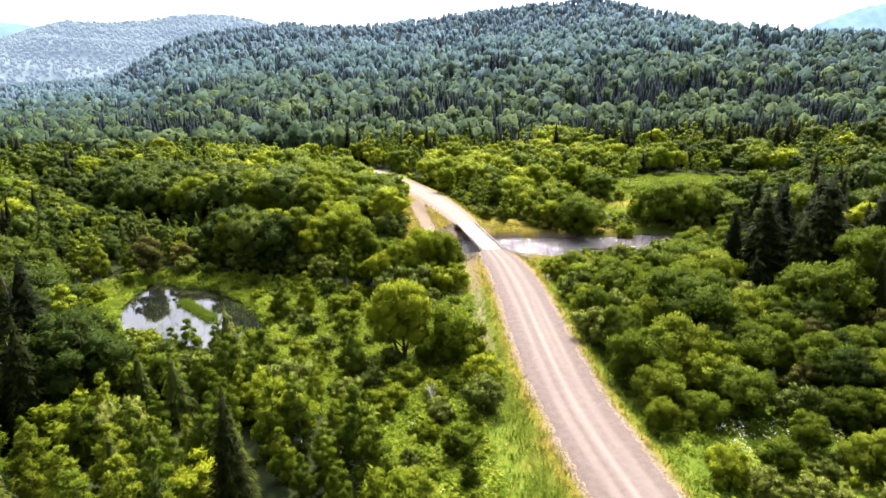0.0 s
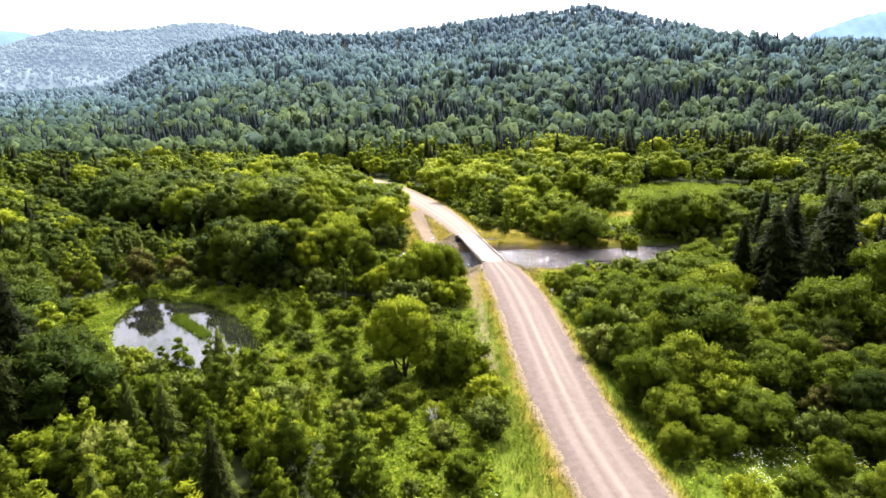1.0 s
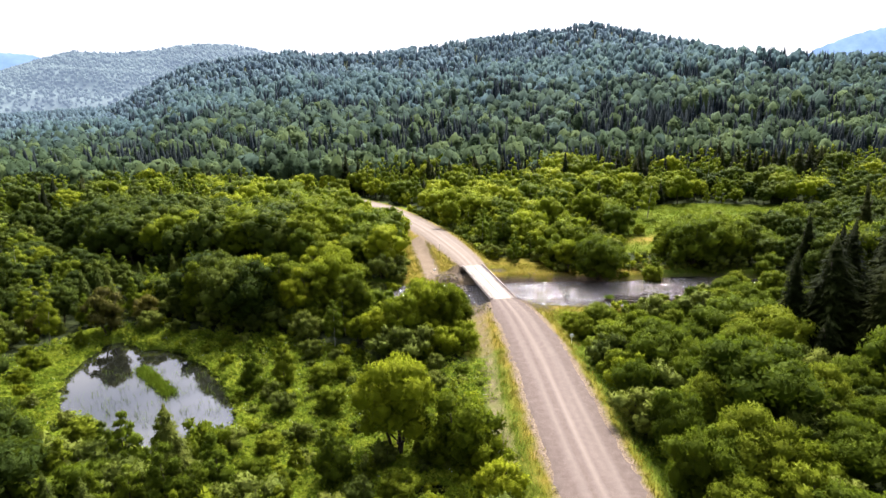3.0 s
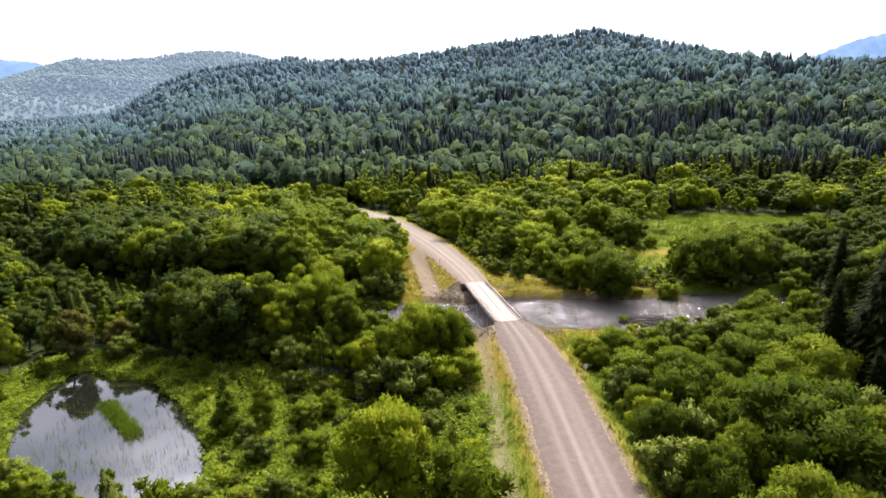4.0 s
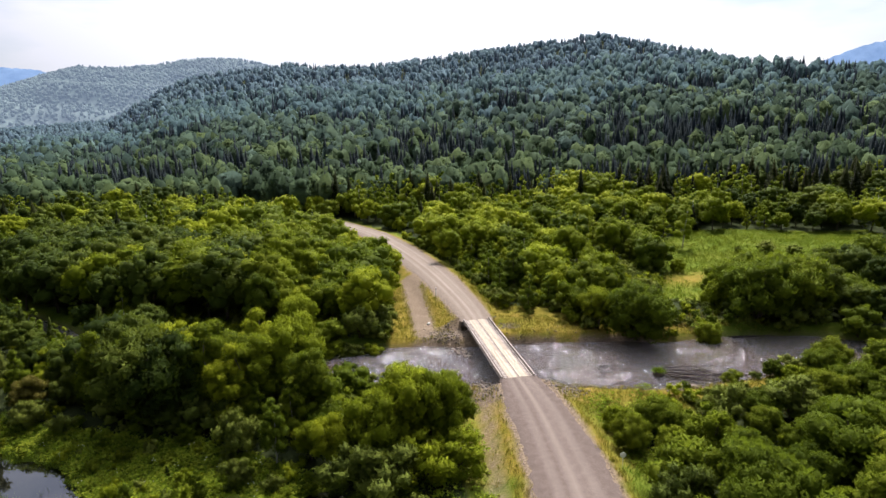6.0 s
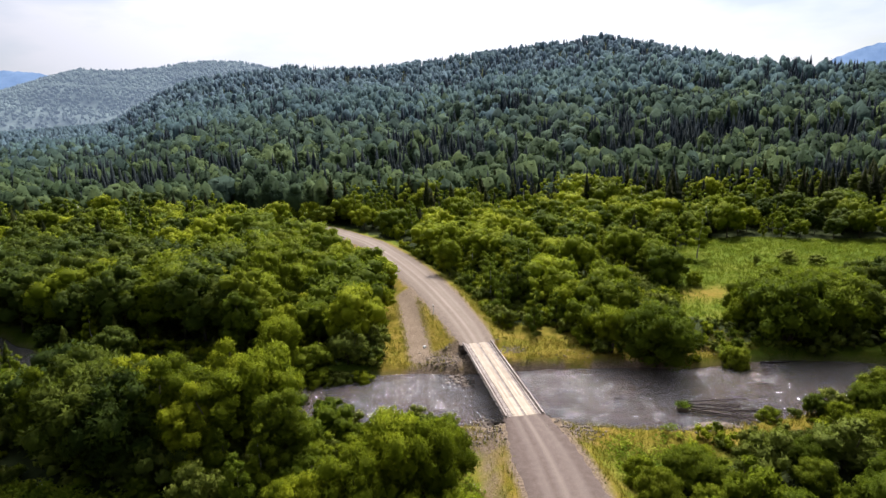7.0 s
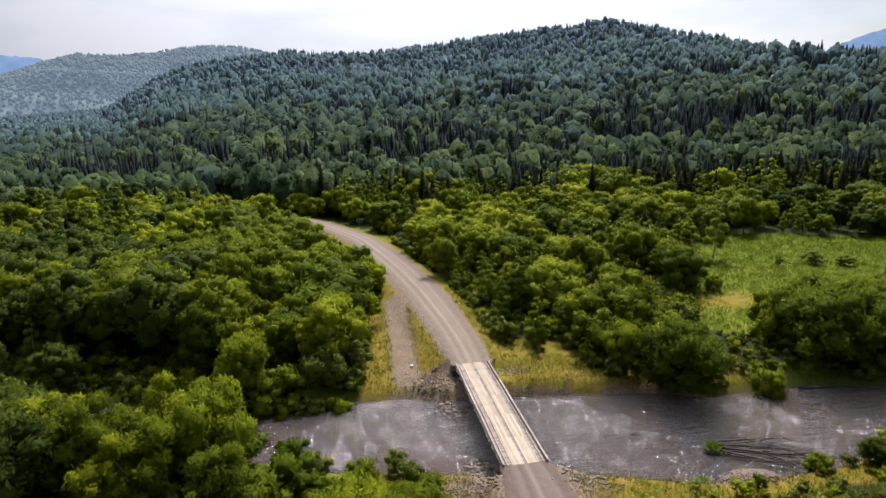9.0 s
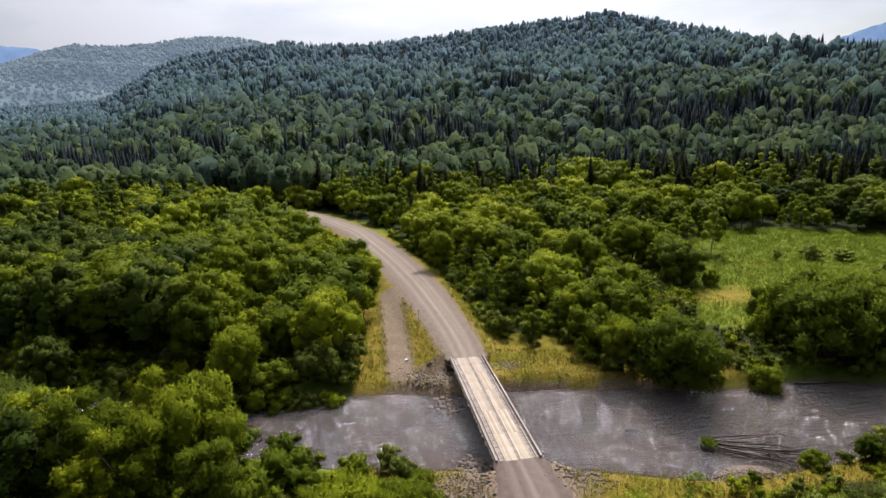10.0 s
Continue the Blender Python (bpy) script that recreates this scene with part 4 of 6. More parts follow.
def zone(x, y, r, rv, pd, meadow, marsh, row, side, d):
    """What grows at a place: a list of (kind, weight), least and most height, spacing; none on open ground."""
    if rv < 0.9 or pd < 2.5 or meadow or any(math.hypot((x - px) / (ax + 1.5), (y - py) / (ay + 1.5)) < 1 for px, py, ax, ay in POOLS):
        return None
    if row < 6.0 and x < -28:
        return ([("high", 1)] if x > -45 else [("high", 2), ("dark", 2)], 11.5, 15, 3.8) if x > -60 else ([("dround", 2), ("dark", 2), ("round", 1), ("young", 1)], 5.5, 8.0, 4.2)
    if x < -105 and y < 60:
        return [("round", 2), ("young", 1), ("birch", 1), ("spruce", 0.8)], 8, 14, 4.8
    if y < 8:
        if side:
            if r < (7.0 if y > -48 else 8.0) or (y > -9 and x > -11.5):
                return None
            if y > -9 and x > -27:
                return [("bush", 1)], 2.2, 3.6, 2.8
            if marsh:
                if y < -42:
                    return [("bush", 6), ("young", 2)], 1.6, 4.5, 4.0
                return [("bush", 6), ("young", 1.2), ("fir", 0.2)], 1.2, 4.2, 4.0
            if y > -22 and x > -30:
                return [("bush", 2), ("round", 1)], 4.5, 9.0, 3.6
            if r < 14 and y < -20:
                return [("bush", 1)], 1.8, 4.2, 4.4
            if y < -20 and x < -69:
                return [("spruce", 3), ("dark", 2.5), ("young", 0.8)], 9, 15, 4.0
            if y < -30:
                return [("young", 5), ("bush", 1.2), ("birch", 1.8), ("fir", 0.9), ("spruce", 0.12), ("rust", 0.1)], 5.0, 9.5, 3.0
            return [("bush", 2), ("young", 2), ("birch", 1), ("rust", 0.2), ("fir", 0.8)], 4, 10, 3.6
        if not side:
            if r < (3.4 if y < -60 else 4.4) or math.hypot(x - 5.5, y + 26.5) < 4.5 or (y > -13 and x < 23) or (y > -10 and x < 36) or rv < 3.0:
                return None
            if y > -15 and x < 44:
                return [("bush", 1)], 2.0, 3.6, 3.4
            if x > 44 and y < -26:
                return [("spruce", 2), ("dround", 1), ("high", 0.5)], 11, 19, 5.0
            if x > 60:
                return [("spruce", 1.5), ("round", 2), ("high", 0.6)], 10, 19, 5.0
            if y < -75 and r < 18:
                return None if y > -84 else ([("bush", 1)], 1.8, 4.0, 3.6)
            if r < 9:
                return [("bush", 2), ("dround", 2)], 3.8, 6.5, 3.8
            if x > 20 and y < -52:
                return [("dark", 2), ("rust", 0.7), ("dround", 2)], 4.0, 8.0, 4.2
            return [("dround", 3), ("bush", 1.5)], 4.0, 9.5 if y < -30 else 6.5, 4.5
        return None
    if side or x < -30:
        if 100 < y < 170 and r < 13 and side:
            return ([("bush", 3), ("leafy", 1)], 1.6, 4.6 if y < 122 else 2.6, 3.4) if r > 4.0 else None
        if -110 < x < -38 and y > 8:
            wall = 37 + 0.45 * (-44 - x)
            if wall < y < wall + 45:
                return ([("high", 3), ("round", 3), ("dark", 2)] if x > -47 else [("dark", 4), ("high", 2), ("round", 1.5)]), 12.0, 16.0, 4.6
            if y <= wall and x < -60 and rv > 0.6:
                return [("young", 3), ("birch", 1.5), ("fir", 1), ("dark", 1.2)], 5.5, 9.0, 3.8
            if y <= wall:
                return ([("bush", 2), ("leafy", 1)], 1.2, 2.8, 3.4) if rv > 2 else None
        if r < (6.0 if y < 72 else 4.4) or (x > -17.5 and y < 50 and x < 0) or (r < 7 and y < 66):
            return None
        if r < 11 and y > 74:
            return [("round", 3), ("dround", 1), ("young", 1)], 7.0, 10.5, 4.4
        if r < 11 and y > 50:
            return [("bush", 1), ("round", 1)], 3.5, 7.5, 4.0
        if rv < 5 and x < -44:
            return [("dround", 2), ("dark", 1), ("bush", 1), ("round", 1)], 6.0, 9.5, 3.8
        if rv < 5:
            return [("bush", 3), ("round", 0.6)], 2.6, 5.5, 2.9
        if x < -58 and x > -105 and y < 52:
            return [("round", 4), ("dround", 2), ("young", 1), ("birch", 1)], 6.0, 9.0, 5.0
        if d > 225:
            return [("young", 2.5), ("birch", 2), ("round", 1.5), ("spruce", 2)], 10, 16, 5.2
        if d > 165:
            return [("round", 2), ("dround", 1), ("young", 2.2), ("birch", 2), ("dark", 1), ("spruce", 0.8)], 8, 15, 5.6
        return [("round", 5), ("dround", 3), ("dark", 0.6), ("young", 0.8), ("birch", 0.5)], 7.0, 13.5, 6.2
    if r < (3.8 if y < 112 else 9.0) or (y < 32 and x < 21) or (y < 36 and x < 11):
        return None
    if rv < 6 and x < 70:
        return ([("bush", 1)], 1.2, 2.4, 3.0) if 33 < x < 48 else ([("bush", 3), ("dround", 1)], 3.5, 6.5, 3.4)
    if 32 < x < 49 and y < 40:
        return [("bush", 1)], 1.0, 2.2, 3.6
    if 38 + 3.5 * math.sin(y * 0.4) + 2 * math.sin(x * 0.9 + y) < x < 54 and 34 < y < 64:
        return [("bush", 1)], 1.2, 2.6, 3.8
    if d > 225:
        return [("young", 2), ("birch", 2), ("round", 1.2), ("spruce", 3.5)], 11, 18, 5.2
    if x > 46 and y < 58:
        return [("dround", 1)], 7, 11, 5.4
    if y < 78 and x < 50:
        return [("bush", 2), ("leafy", 2.2), ("young", 4.5), ("birch", 2), ("fir", 0.8), ("round", 1.5)], 3.6, 10.5, 4.6
    return [("round", 3), ("dround", 1), ("young", 2), ("birch", 1.2), ("spruce", 0.3), ("bush", 0.8)], 6.0, 13, 5.2


def scatter():
    r = np.random.RandomState(5)
    n = 22000
    depth = np.where(r.rand(n) < 0.5, r.uniform(22, 335, n), 335 * np.sqrt(r.rand(n)))
    lat = r.uniform(-1, 1, n) * (depth * 0.80 + 10)
    x = -35.0 + depth * math.sin(HEAD) + lat * math.cos(HEAD)
    y = -130.0 + depth * math.cos(HEAD) - lat * math.sin(HEAD)
    d2, s2 = polar(x, y)
    ok = (depth > 22) & (d2 < 255) & ((d2 < 60) | (np.abs(s2) < 0.78 * (d2 + 80) + 10))
    x, y, d2, s2 = x[ok], y[ok], d2[ok], s2[ok]
    rd, rv, pd = road_dist(x, y), river_dist(x, y), edge_dist(x, y, POND_EDGE)
    meadow, marsh = inside(x, y, MEADOW), inside(x, y, MARSH)
    row, _ = line_dist(x, y, resample(ROW, 2.0))
    side = x < np.interp(y, ROAD_MID[:, 1], ROAD_MID[:, 0])
    z = ground_z(x, y)
    q = random.Random(6)
    grid = {}
    for px, py, s in PLACED:
        grid.setdefault((int(px // 8), int(py // 8)), []).append((px, py, min(s * 1.5, 6)))
    picked = []
    for i in range(len(x)):
        w = zone(x[i], y[i], rd[i], rv[i], pd[i], meadow[i], marsh[i], row[i], side[i], d2[i])
        if w is None:
            continue
        kinds, lo, hi, sp = w
        cx, cy = int(x[i] // 8), int(y[i] // 8)
        if any((px - x[i]) ** 2 + (py - y[i]) ** 2 < (0.5 * (sp + ps)) ** 2 for a in range(cx - 1, cx + 2) for b in range(cy - 1, cy + 2) for px, py, ps in grid.get((a, b), ())):
            continue
        grid.setdefault((cx, cy), []).append((x[i], y[i], sp))
        key = q.choices([k for k, _ in kinds], [k for _, k in kinds])[0]
        h = q.uniform(lo, hi)
        # more dark-leaved trees towards the view's sides, imitating vignetting
        if y[i] > -20 and key in ("round", "dround", "high") and q.random() < min(0.85, max(0.0, (abs(s2[i]) / (max(d2[i], 0) + 50) - 0.38) / 0.32)):
            key = "dark"
        h = min(h, 6.0) if key == "bush" else min(h * 1.15, 22) if key == "spruce" else h
        picked.append((d2[i], key, float(x[i]), float(y[i]), float(z[i]), h, q.uniform(0.85, 1.15)))
    picked.sort()
    for d, key, px, py, pz, h, wide in picked:
        place_tree(key, "near" if d < 58 else "mid" if d < 145 else "low", px, py, pz, h, "trees in the valley", wide)


scatter()


def scatter_low():
    """Low shrubs between the trees and over the marsh, into the joined woods."""
    r = np.random.RandomState(23)
    n = 5200
    x, y = r.uniform(-92, 62, n), r.uniform(-102, 60, n)
    rd, rv, pd = road_dist(x, y), river_dist(x, y), edge_dist(x, y, POND_EDGE)
    d2, s2 = polar(x, y)
    marsh, z = inside(x, y, MARSH), ground_z(x, y)
    open_bank = ((np.abs(x) < 20) & (y > -14) & (y < 60)) | inside(x, y, MEADOW)
    keep = (rd > np.where(y < -45, 7.5, 4.5)) & (rv > 1.2) & (pd > 1.0) & ~open_bank & (r.rand(n) < np.where(marsh, 0.38, np.where((x > 8) & (y > -60), 0.75, 0.30)))
    for i in np.nonzero(keep)[0]:
        _, _, _, h0, crown, _ = TREE_RNG.choice(BANK[("tuft", "mid")])
        s = r.uniform(0.45, 1.15)
        JOINED.append((pose(x[i], y[i], z[i] - 0.1, 0, 0, r.uniform(0, 360)) @ Matrix.Diagonal((s, s, s * r.uniform(0.8, 1.4), 1)), crown, None))


def scatter_understorey():
    """Shrubs filling the gaps under and between the trees beyond the river."""
    r = np.random.RandomState(29)
    n = 3600
    x, y = r.uniform(-75, 75, n), r.uniform(22, 125, n)
    rd, rv, z = road_dist(x, y), river_dist(x, y), ground_z(x, y)
    st, _ = line_dist(x, y, SIDE_TRACK)
    open_bank = ((x > -17) & (x < 12) & (y < 38)) | ((x > -17) & (x < 19) & (y < 33)) | ((x > -16) & (x < 0) & (y < 66)) | inside(x, y, MEADOW) | ((x > 30) & (x < 50) & (y < 40))
    keep = (rd > 3.6) & (rv > 1.5) & (st > 2.5) & ~open_bank & (r.rand(n) < 0.62)
    for i in np.nonzero(keep)[0]:
        crown = TREE_RNG.choice(BANK[("tuft", "mid")])[4]
        k = r.uniform(0.9, 2.0)
        JOINED.append((pose(x[i], y[i], z[i] - 0.15, 0, 0, r.uniform(0, 360)) @ Matrix.Diagonal((k, k, k * r.uniform(0.7, 1.2), 1)), crown, None))


def fill_hedge():
    """Bushes closing the foot of the row of tall trees beside the marsh."""
    r = np.random.RandomState(37)
    line = resample(ROW, 1.5)
    for x, y in line[line[:, 0] > -75]:
        for dx, dy in r.normal(size=(3, 2)) * np.array([1.6, 2.2]):
            z = float(ground_z([x + dx], [y + dy])[0])
            if z > -3.1:
                _, _, _, h0, crown, trunk = TREE_RNG.choice(BANK[("bush", "mid")])
                k = r.uniform(3.6, 6.2) / h0
                JOINED.append((pose(x + dx, y + dy - 1.0, z - 0.2, 0, 0, r.uniform(0, 360)) @ Matrix.Diagonal((k, k, k, 1)), crown, trunk))


scatter_low()
scatter_understorey()
fill_hedge()


def mesh_arrays(me):
    v = np.empty(len(me.vertices) * 3)
    me.vertices.foreach_get("co", v)
    nn = np.empty(len(me.loops) * 3)
    me.corner_normals.foreach_get("vector", nn)
    li = np.empty(len(me.loops), dtype=np.int64)
    me.loops.foreach_get("vertex_index", li)
    vn = np.zeros((len(me.vertices), 3))
    vn[li] = nn.reshape(-1, 3)
    me.calc_loop_triangles()
    t = np.empty(len(me.loop_triangles) * 3, dtype=np.int64)
    me.loop_triangles.foreach_get("vertices", t)
    mi = np.empty(len(me.loop_triangles), dtype=np.int64)
    me.loop_triangles.foreach_get("material_index", mi)
    return v.reshape(-1, 3), vn, t.reshape(-1, 3), mi


def join_woods():
    """The trees farther back, as one object."""
    r = np.random.RandomState(17)
    cache, slots = {}, []
    V, N, F, M, T, n = [], [], [], [], [], 0
    for m, crown, trunk in JOINED:
        tone = r.rand()
        rot = np.array(m.to_3x3())
        for me in (crown, trunk) if trunk else (crown,):
            if me.name not in cache:
                cache[me.name] = mesh_arrays(me)
            for k in me.materials:
                if k not in slots:
                    slots.append(k)
            v, vn, t, mi = cache[me.name]
            V.append(v @ rot.T + np.array(m.translation))
            N.append(unit(vn @ rot.T))
            F.append(t + n)
            M.append(np.array([slots.index(k) for k in me.materials])[mi])
            T.append(np.full(len(v), tone))
            n += len(v)
    if V:
        me = mesh_of("valley_woods", np.vstack(V), np.vstack(F), slots, midx=np.concatenate(M), normals=np.vstack(N), attrs={"tone": np.concatenate(T)})
        tagged(new("valley_woods", me), "mixed green willows, birches and spruces of the valley", "woods", kind="stuff")


join_woods()


# ---- far woods: one object of each kind of foliage ----
def far_crown(seed, rad, lobes, sprigs, size):
    """A round-headed crown one metre high: an uneven egg with billows on its upper side and loose sprays."""
    r = np.random.RandomState(seed)
    d = ICO2[0]
    lump = sum(a * np.cos(d @ unit(r.normal(size=3)) * k + r.uniform(0, 6.28)) for a, k in ((0.14, 3.0), (0.13, 5.0), (0.12, 7.0), (0.09, 9.0)))
    egg = d * (1 + lump)[:, None] * np.array([rad, rad, 0.42]) + np.array([0, 0, 0.56])
    V, F, N = [egg], [ICO2[1]], [unit((egg - np.array([0, 0, 0.5])) / np.array([rad, rad, 0.42]) + unit(d) * lump[:, None] * 2.2)]
    n = len(egg)
    for i in range(lobes):
        a, u = i * 2.4 + r.uniform(-0.5, 0.5), r.uniform(0.1, 1.0)
        k = rad * 0.74 * math.sqrt(1 - u * u * 0.8)
        c = np.array([math.cos(a) * k, math.sin(a) * k, 0.50 + 0.34 * u])
        q = ICO1[0] * (1 + r.uniform(-0.15, 0.15, (12, 1))) * rad * r.uniform(0.34, 0.55) + c
        V.append(q)
        F.append(ICO1[1] + n)
        N.append(unit(q - c))
        n += 12
    base, nb = np.vstack(V), np.vstack(N)
    at = r.randint(0, len(base), sprigs)
    c = base[at] + nb[at] * 0.012 + r.normal(size=(sprigs, 3)) * 0.035
    V.append(np.stack([c + r.normal(size=(sprigs, 3)) * size for _ in range(3)], 1).reshape(-1, 3))
    N.append(np.repeat(nb[at], 3, 0))
    F.append(np.arange(3 * sprigs).reshape(-1, 3) + n)
    nn = np.vstack(N) + np.array([0, 0, 0.5])
    return np.vstack(V), unit(nn + r.normal(size=nn.shape) * 0.16), np.vstack(F)


def far_template(kind, seed, band):
    """Verts, normals and faces of a tree one metre high, plainer the farther its band."""
    r = random.Random(seed)
    if kind == "leaf":
        return far_crown(seed, r.uniform(0.17, 0.29), (9, 3, 2, 1)[band], (200, 64, 44, 20)[band], (0.026, 0.036, 0.038, 0.045)[band])
    me = spruce_mesh("far_tree", seed, 18.0, (3.0, 3.7, 3.2)[seed % 3], (110, 32, 24, 14)[band], (0.5, 0.8, 0.9, 1.0)[band], 6, (6, 4, 4, 4)[band])
    v, vn, t, _ = mesh_arrays(me)
    bpy.data.meshes.remove(me)
    return v / 18.0, vn, t


def far_woods():
    r = np.random.RandomState(31)
    sets = {(k, band): [] for k in ("leaf", "needle") for band in range(4)}
    for lo, hi, sp in ((246, 500, 6.9), (500, 820, 8.4), (820, 1540, 11.5)):
        ds = np.arange(lo, hi, sp * 0.9)
        for d in ds:
            half = 0.76 * d + 80
            s = np.arange(-half, half, sp)
            s = s + r.uniform(-0.48, 0.48, len(s)) * sp
            dd = d + r.uniform(-0.5, 0.5, len(s)) * sp
            x = EYE[0] + dd * math.sin(HEAD) + s * math.cos(HEAD)
            y = EYE[1] + dd * math.cos(HEAD) - s * math.sin(HEAD)
            a = np.degrees(np.arctan2(s, dd))
            ok = dd < np.interp(a, CREST_A, CREST_D) + 45
            ok &= road_dist(x, y) > 3.5 if d < 320 else True
            x, y, a, dd = x[ok], y[ok], a[ok], dd[ok]
            if not len(x):
                continue
            z = ground_z(x, y)
            patch = wave(x, y, 130, 41) * 0.6 + wave(x, y, 45, 42) * 0.5 + r.normal(size=len(x)) * 0.38
            mood = wave(x, y, 70, 43) + 0.7 * wave(x, y, 24, 44)
            con = patch > np.where(dd < 430, np.where(a > 4, -0.12, 0.10), 0.30)
            for i in range(len(x)):
                k = "needle" if con[i] else "leaf"
                reach = dd[i] + r.normal() * 55
                # farther bands take bluer, paler foliage in place of air haze
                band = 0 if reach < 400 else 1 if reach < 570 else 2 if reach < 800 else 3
                h = (r.uniform(14, 23) if con[i] else r.uniform(11, 21)) * (0.82 if dd[i] > 820 else 1.0)
                sets[(k, band)].append((x[i], y[i], z[i], h, r.uniform(0.8, 1.2) if con[i] else r.uniform(0.8, 1.25), r.uniform(0, 6.28), min(1.0, max(0.0, 0.45 + 0.30 * mood[i] + r.normal() * 0.22))))
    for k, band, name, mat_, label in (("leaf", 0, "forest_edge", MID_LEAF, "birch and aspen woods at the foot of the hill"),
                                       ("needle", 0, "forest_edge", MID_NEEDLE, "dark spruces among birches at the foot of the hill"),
                                       ("leaf", 1, "lower_slope_woods", HAZED_LOWER_LEAF, "birch and aspen woods on the lower slope"),
                                       ("needle", 1, "lower_slope_woods", HAZED_LOWER_NEEDLE, "dark spruces on the lower slope"),
                                       ("leaf", 2, "hillside_woods", HAZED_SLOPE_LEAF, "birch and aspen woods on the hillside"),
                                       ("needle", 2, "hillside_woods", HAZED_SLOPE_NEEDLE, "dark spruces scattered over the hillside"),
                                       ("leaf", 3, "far_woods", HAZED_FAR_LEAF, "distant birch and aspen woods covering the hilltop"),
                                       ("needle", 3, "far_woods", HAZED_FAR_NEEDLE, "distant dark spruces on the hilltop")):
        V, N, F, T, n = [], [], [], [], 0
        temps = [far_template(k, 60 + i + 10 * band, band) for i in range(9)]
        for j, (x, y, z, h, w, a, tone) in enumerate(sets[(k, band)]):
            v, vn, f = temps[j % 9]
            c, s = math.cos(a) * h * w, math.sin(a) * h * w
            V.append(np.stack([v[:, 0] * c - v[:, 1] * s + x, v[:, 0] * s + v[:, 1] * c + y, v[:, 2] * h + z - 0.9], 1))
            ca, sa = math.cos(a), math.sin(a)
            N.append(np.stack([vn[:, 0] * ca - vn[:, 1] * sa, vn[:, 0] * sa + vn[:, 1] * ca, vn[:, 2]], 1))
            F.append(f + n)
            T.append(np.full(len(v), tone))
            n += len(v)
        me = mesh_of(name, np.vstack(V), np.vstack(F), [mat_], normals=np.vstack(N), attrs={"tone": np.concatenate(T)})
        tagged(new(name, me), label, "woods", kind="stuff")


far_woods()


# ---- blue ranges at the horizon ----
# Air haze over the ranges is put in as pale colour plus blue emission
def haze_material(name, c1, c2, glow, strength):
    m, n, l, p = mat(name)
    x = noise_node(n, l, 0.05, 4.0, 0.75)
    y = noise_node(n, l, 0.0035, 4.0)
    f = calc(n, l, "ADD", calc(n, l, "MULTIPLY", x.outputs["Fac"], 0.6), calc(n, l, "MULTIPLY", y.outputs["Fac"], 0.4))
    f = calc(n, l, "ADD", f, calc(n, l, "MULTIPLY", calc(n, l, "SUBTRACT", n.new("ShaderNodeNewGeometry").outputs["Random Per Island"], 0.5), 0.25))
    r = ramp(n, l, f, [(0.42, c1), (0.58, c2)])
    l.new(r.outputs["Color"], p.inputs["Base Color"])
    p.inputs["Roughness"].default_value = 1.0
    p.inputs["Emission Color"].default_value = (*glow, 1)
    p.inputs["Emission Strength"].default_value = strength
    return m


def build_range(name, label, depth, deep, table, material, seed):
    """A mountain with a crest line given as (sideways over depth, upward over depth)."""
    s = np.linspace(table[0][0], table[-1][0], 150)
    u = np.interp(s, [q[0] for q in table], [q[1] for q in table])
    rows = 24
    V = []
    for j in range(rows):
        k = j / (rows - 1)
        d = depth - deep * (1 - k)
        hgt = 37 + u * depth
        z = -4 + (hgt + 4) * (k ** 0.8) + wave(s * depth, d + 0 * s, 420, seed) * 16 * k * (1 - k) * 4 + wave(s * depth, d + 0 * s, 90, seed + 1) * 5 * k
        x = EYE[0] + d * math.sin(HEAD) + s * depth * math.cos(HEAD)
        y = EYE[1] + d * math.cos(HEAD) - s * depth * math.sin(HEAD)
        V.append(np.stack([x, y, z], 1))
    V = np.vstack(V)
    i = np.arange(rows * 150).reshape(rows, 150)
    f = np.stack([i[:-1, :-1], i[:-1, 1:], i[1:, 1:], i[1:, :-1]], -1).reshape(-1, 4)
    tagged(new(name, mesh_of(name, V, f, [material], smooth=True)), label, "mountain", kind="structure")
    return V.reshape(rows, 150, 3)


def range_woods(grid, material, count, seed):
    """Tree crowns over a distant slope, in one object."""
    r = np.random.RandomState(seed)
    rows, cols = grid.shape[:2]
    a, b = np.sqrt(r.uniform(0.02, 1, count)) * (rows - 1.001), r.uniform(0, cols - 1.001, count)
    i, j = a.astype(int), b.astype(int)
    u, w = (a - i)[:, None], (b - j)[:, None]
    p = (grid[i, j] * (1 - u) + grid[i + 1, j] * u) * (1 - w) + (grid[i, j + 1] * (1 - u) + grid[i + 1, j + 1] * u) * w
    h = r.uniform(11, 21, (count, 1))
    slim = r.rand(count, 1) < 0.25
    size = np.concatenate([np.where(slim, 4.0, h * 0.52), np.where(slim, 4.0, h * 0.52), np.where(slim, h * 0.8, h * 0.55)], 1)
    v = ICO1[0][None] * (1 + r.uniform(-0.2, 0.2, (count, 12, 1))) * size[:, None] + p[:, None] + np.array([0, 0, 4.0])
    f = ICO1[1][None] + (np.arange(count) * 12)[:, None, None]
    me = mesh_of("backdrop_woods", v.reshape(-1, 3), f.reshape(-1, 3), [material], smooth=True, attrs={"tone": np.repeat(r.rand(count), 12)})
    tagged(new("backdrop_woods", me), "hazy woods covering the distant mountain", "woods", kind="stuff")


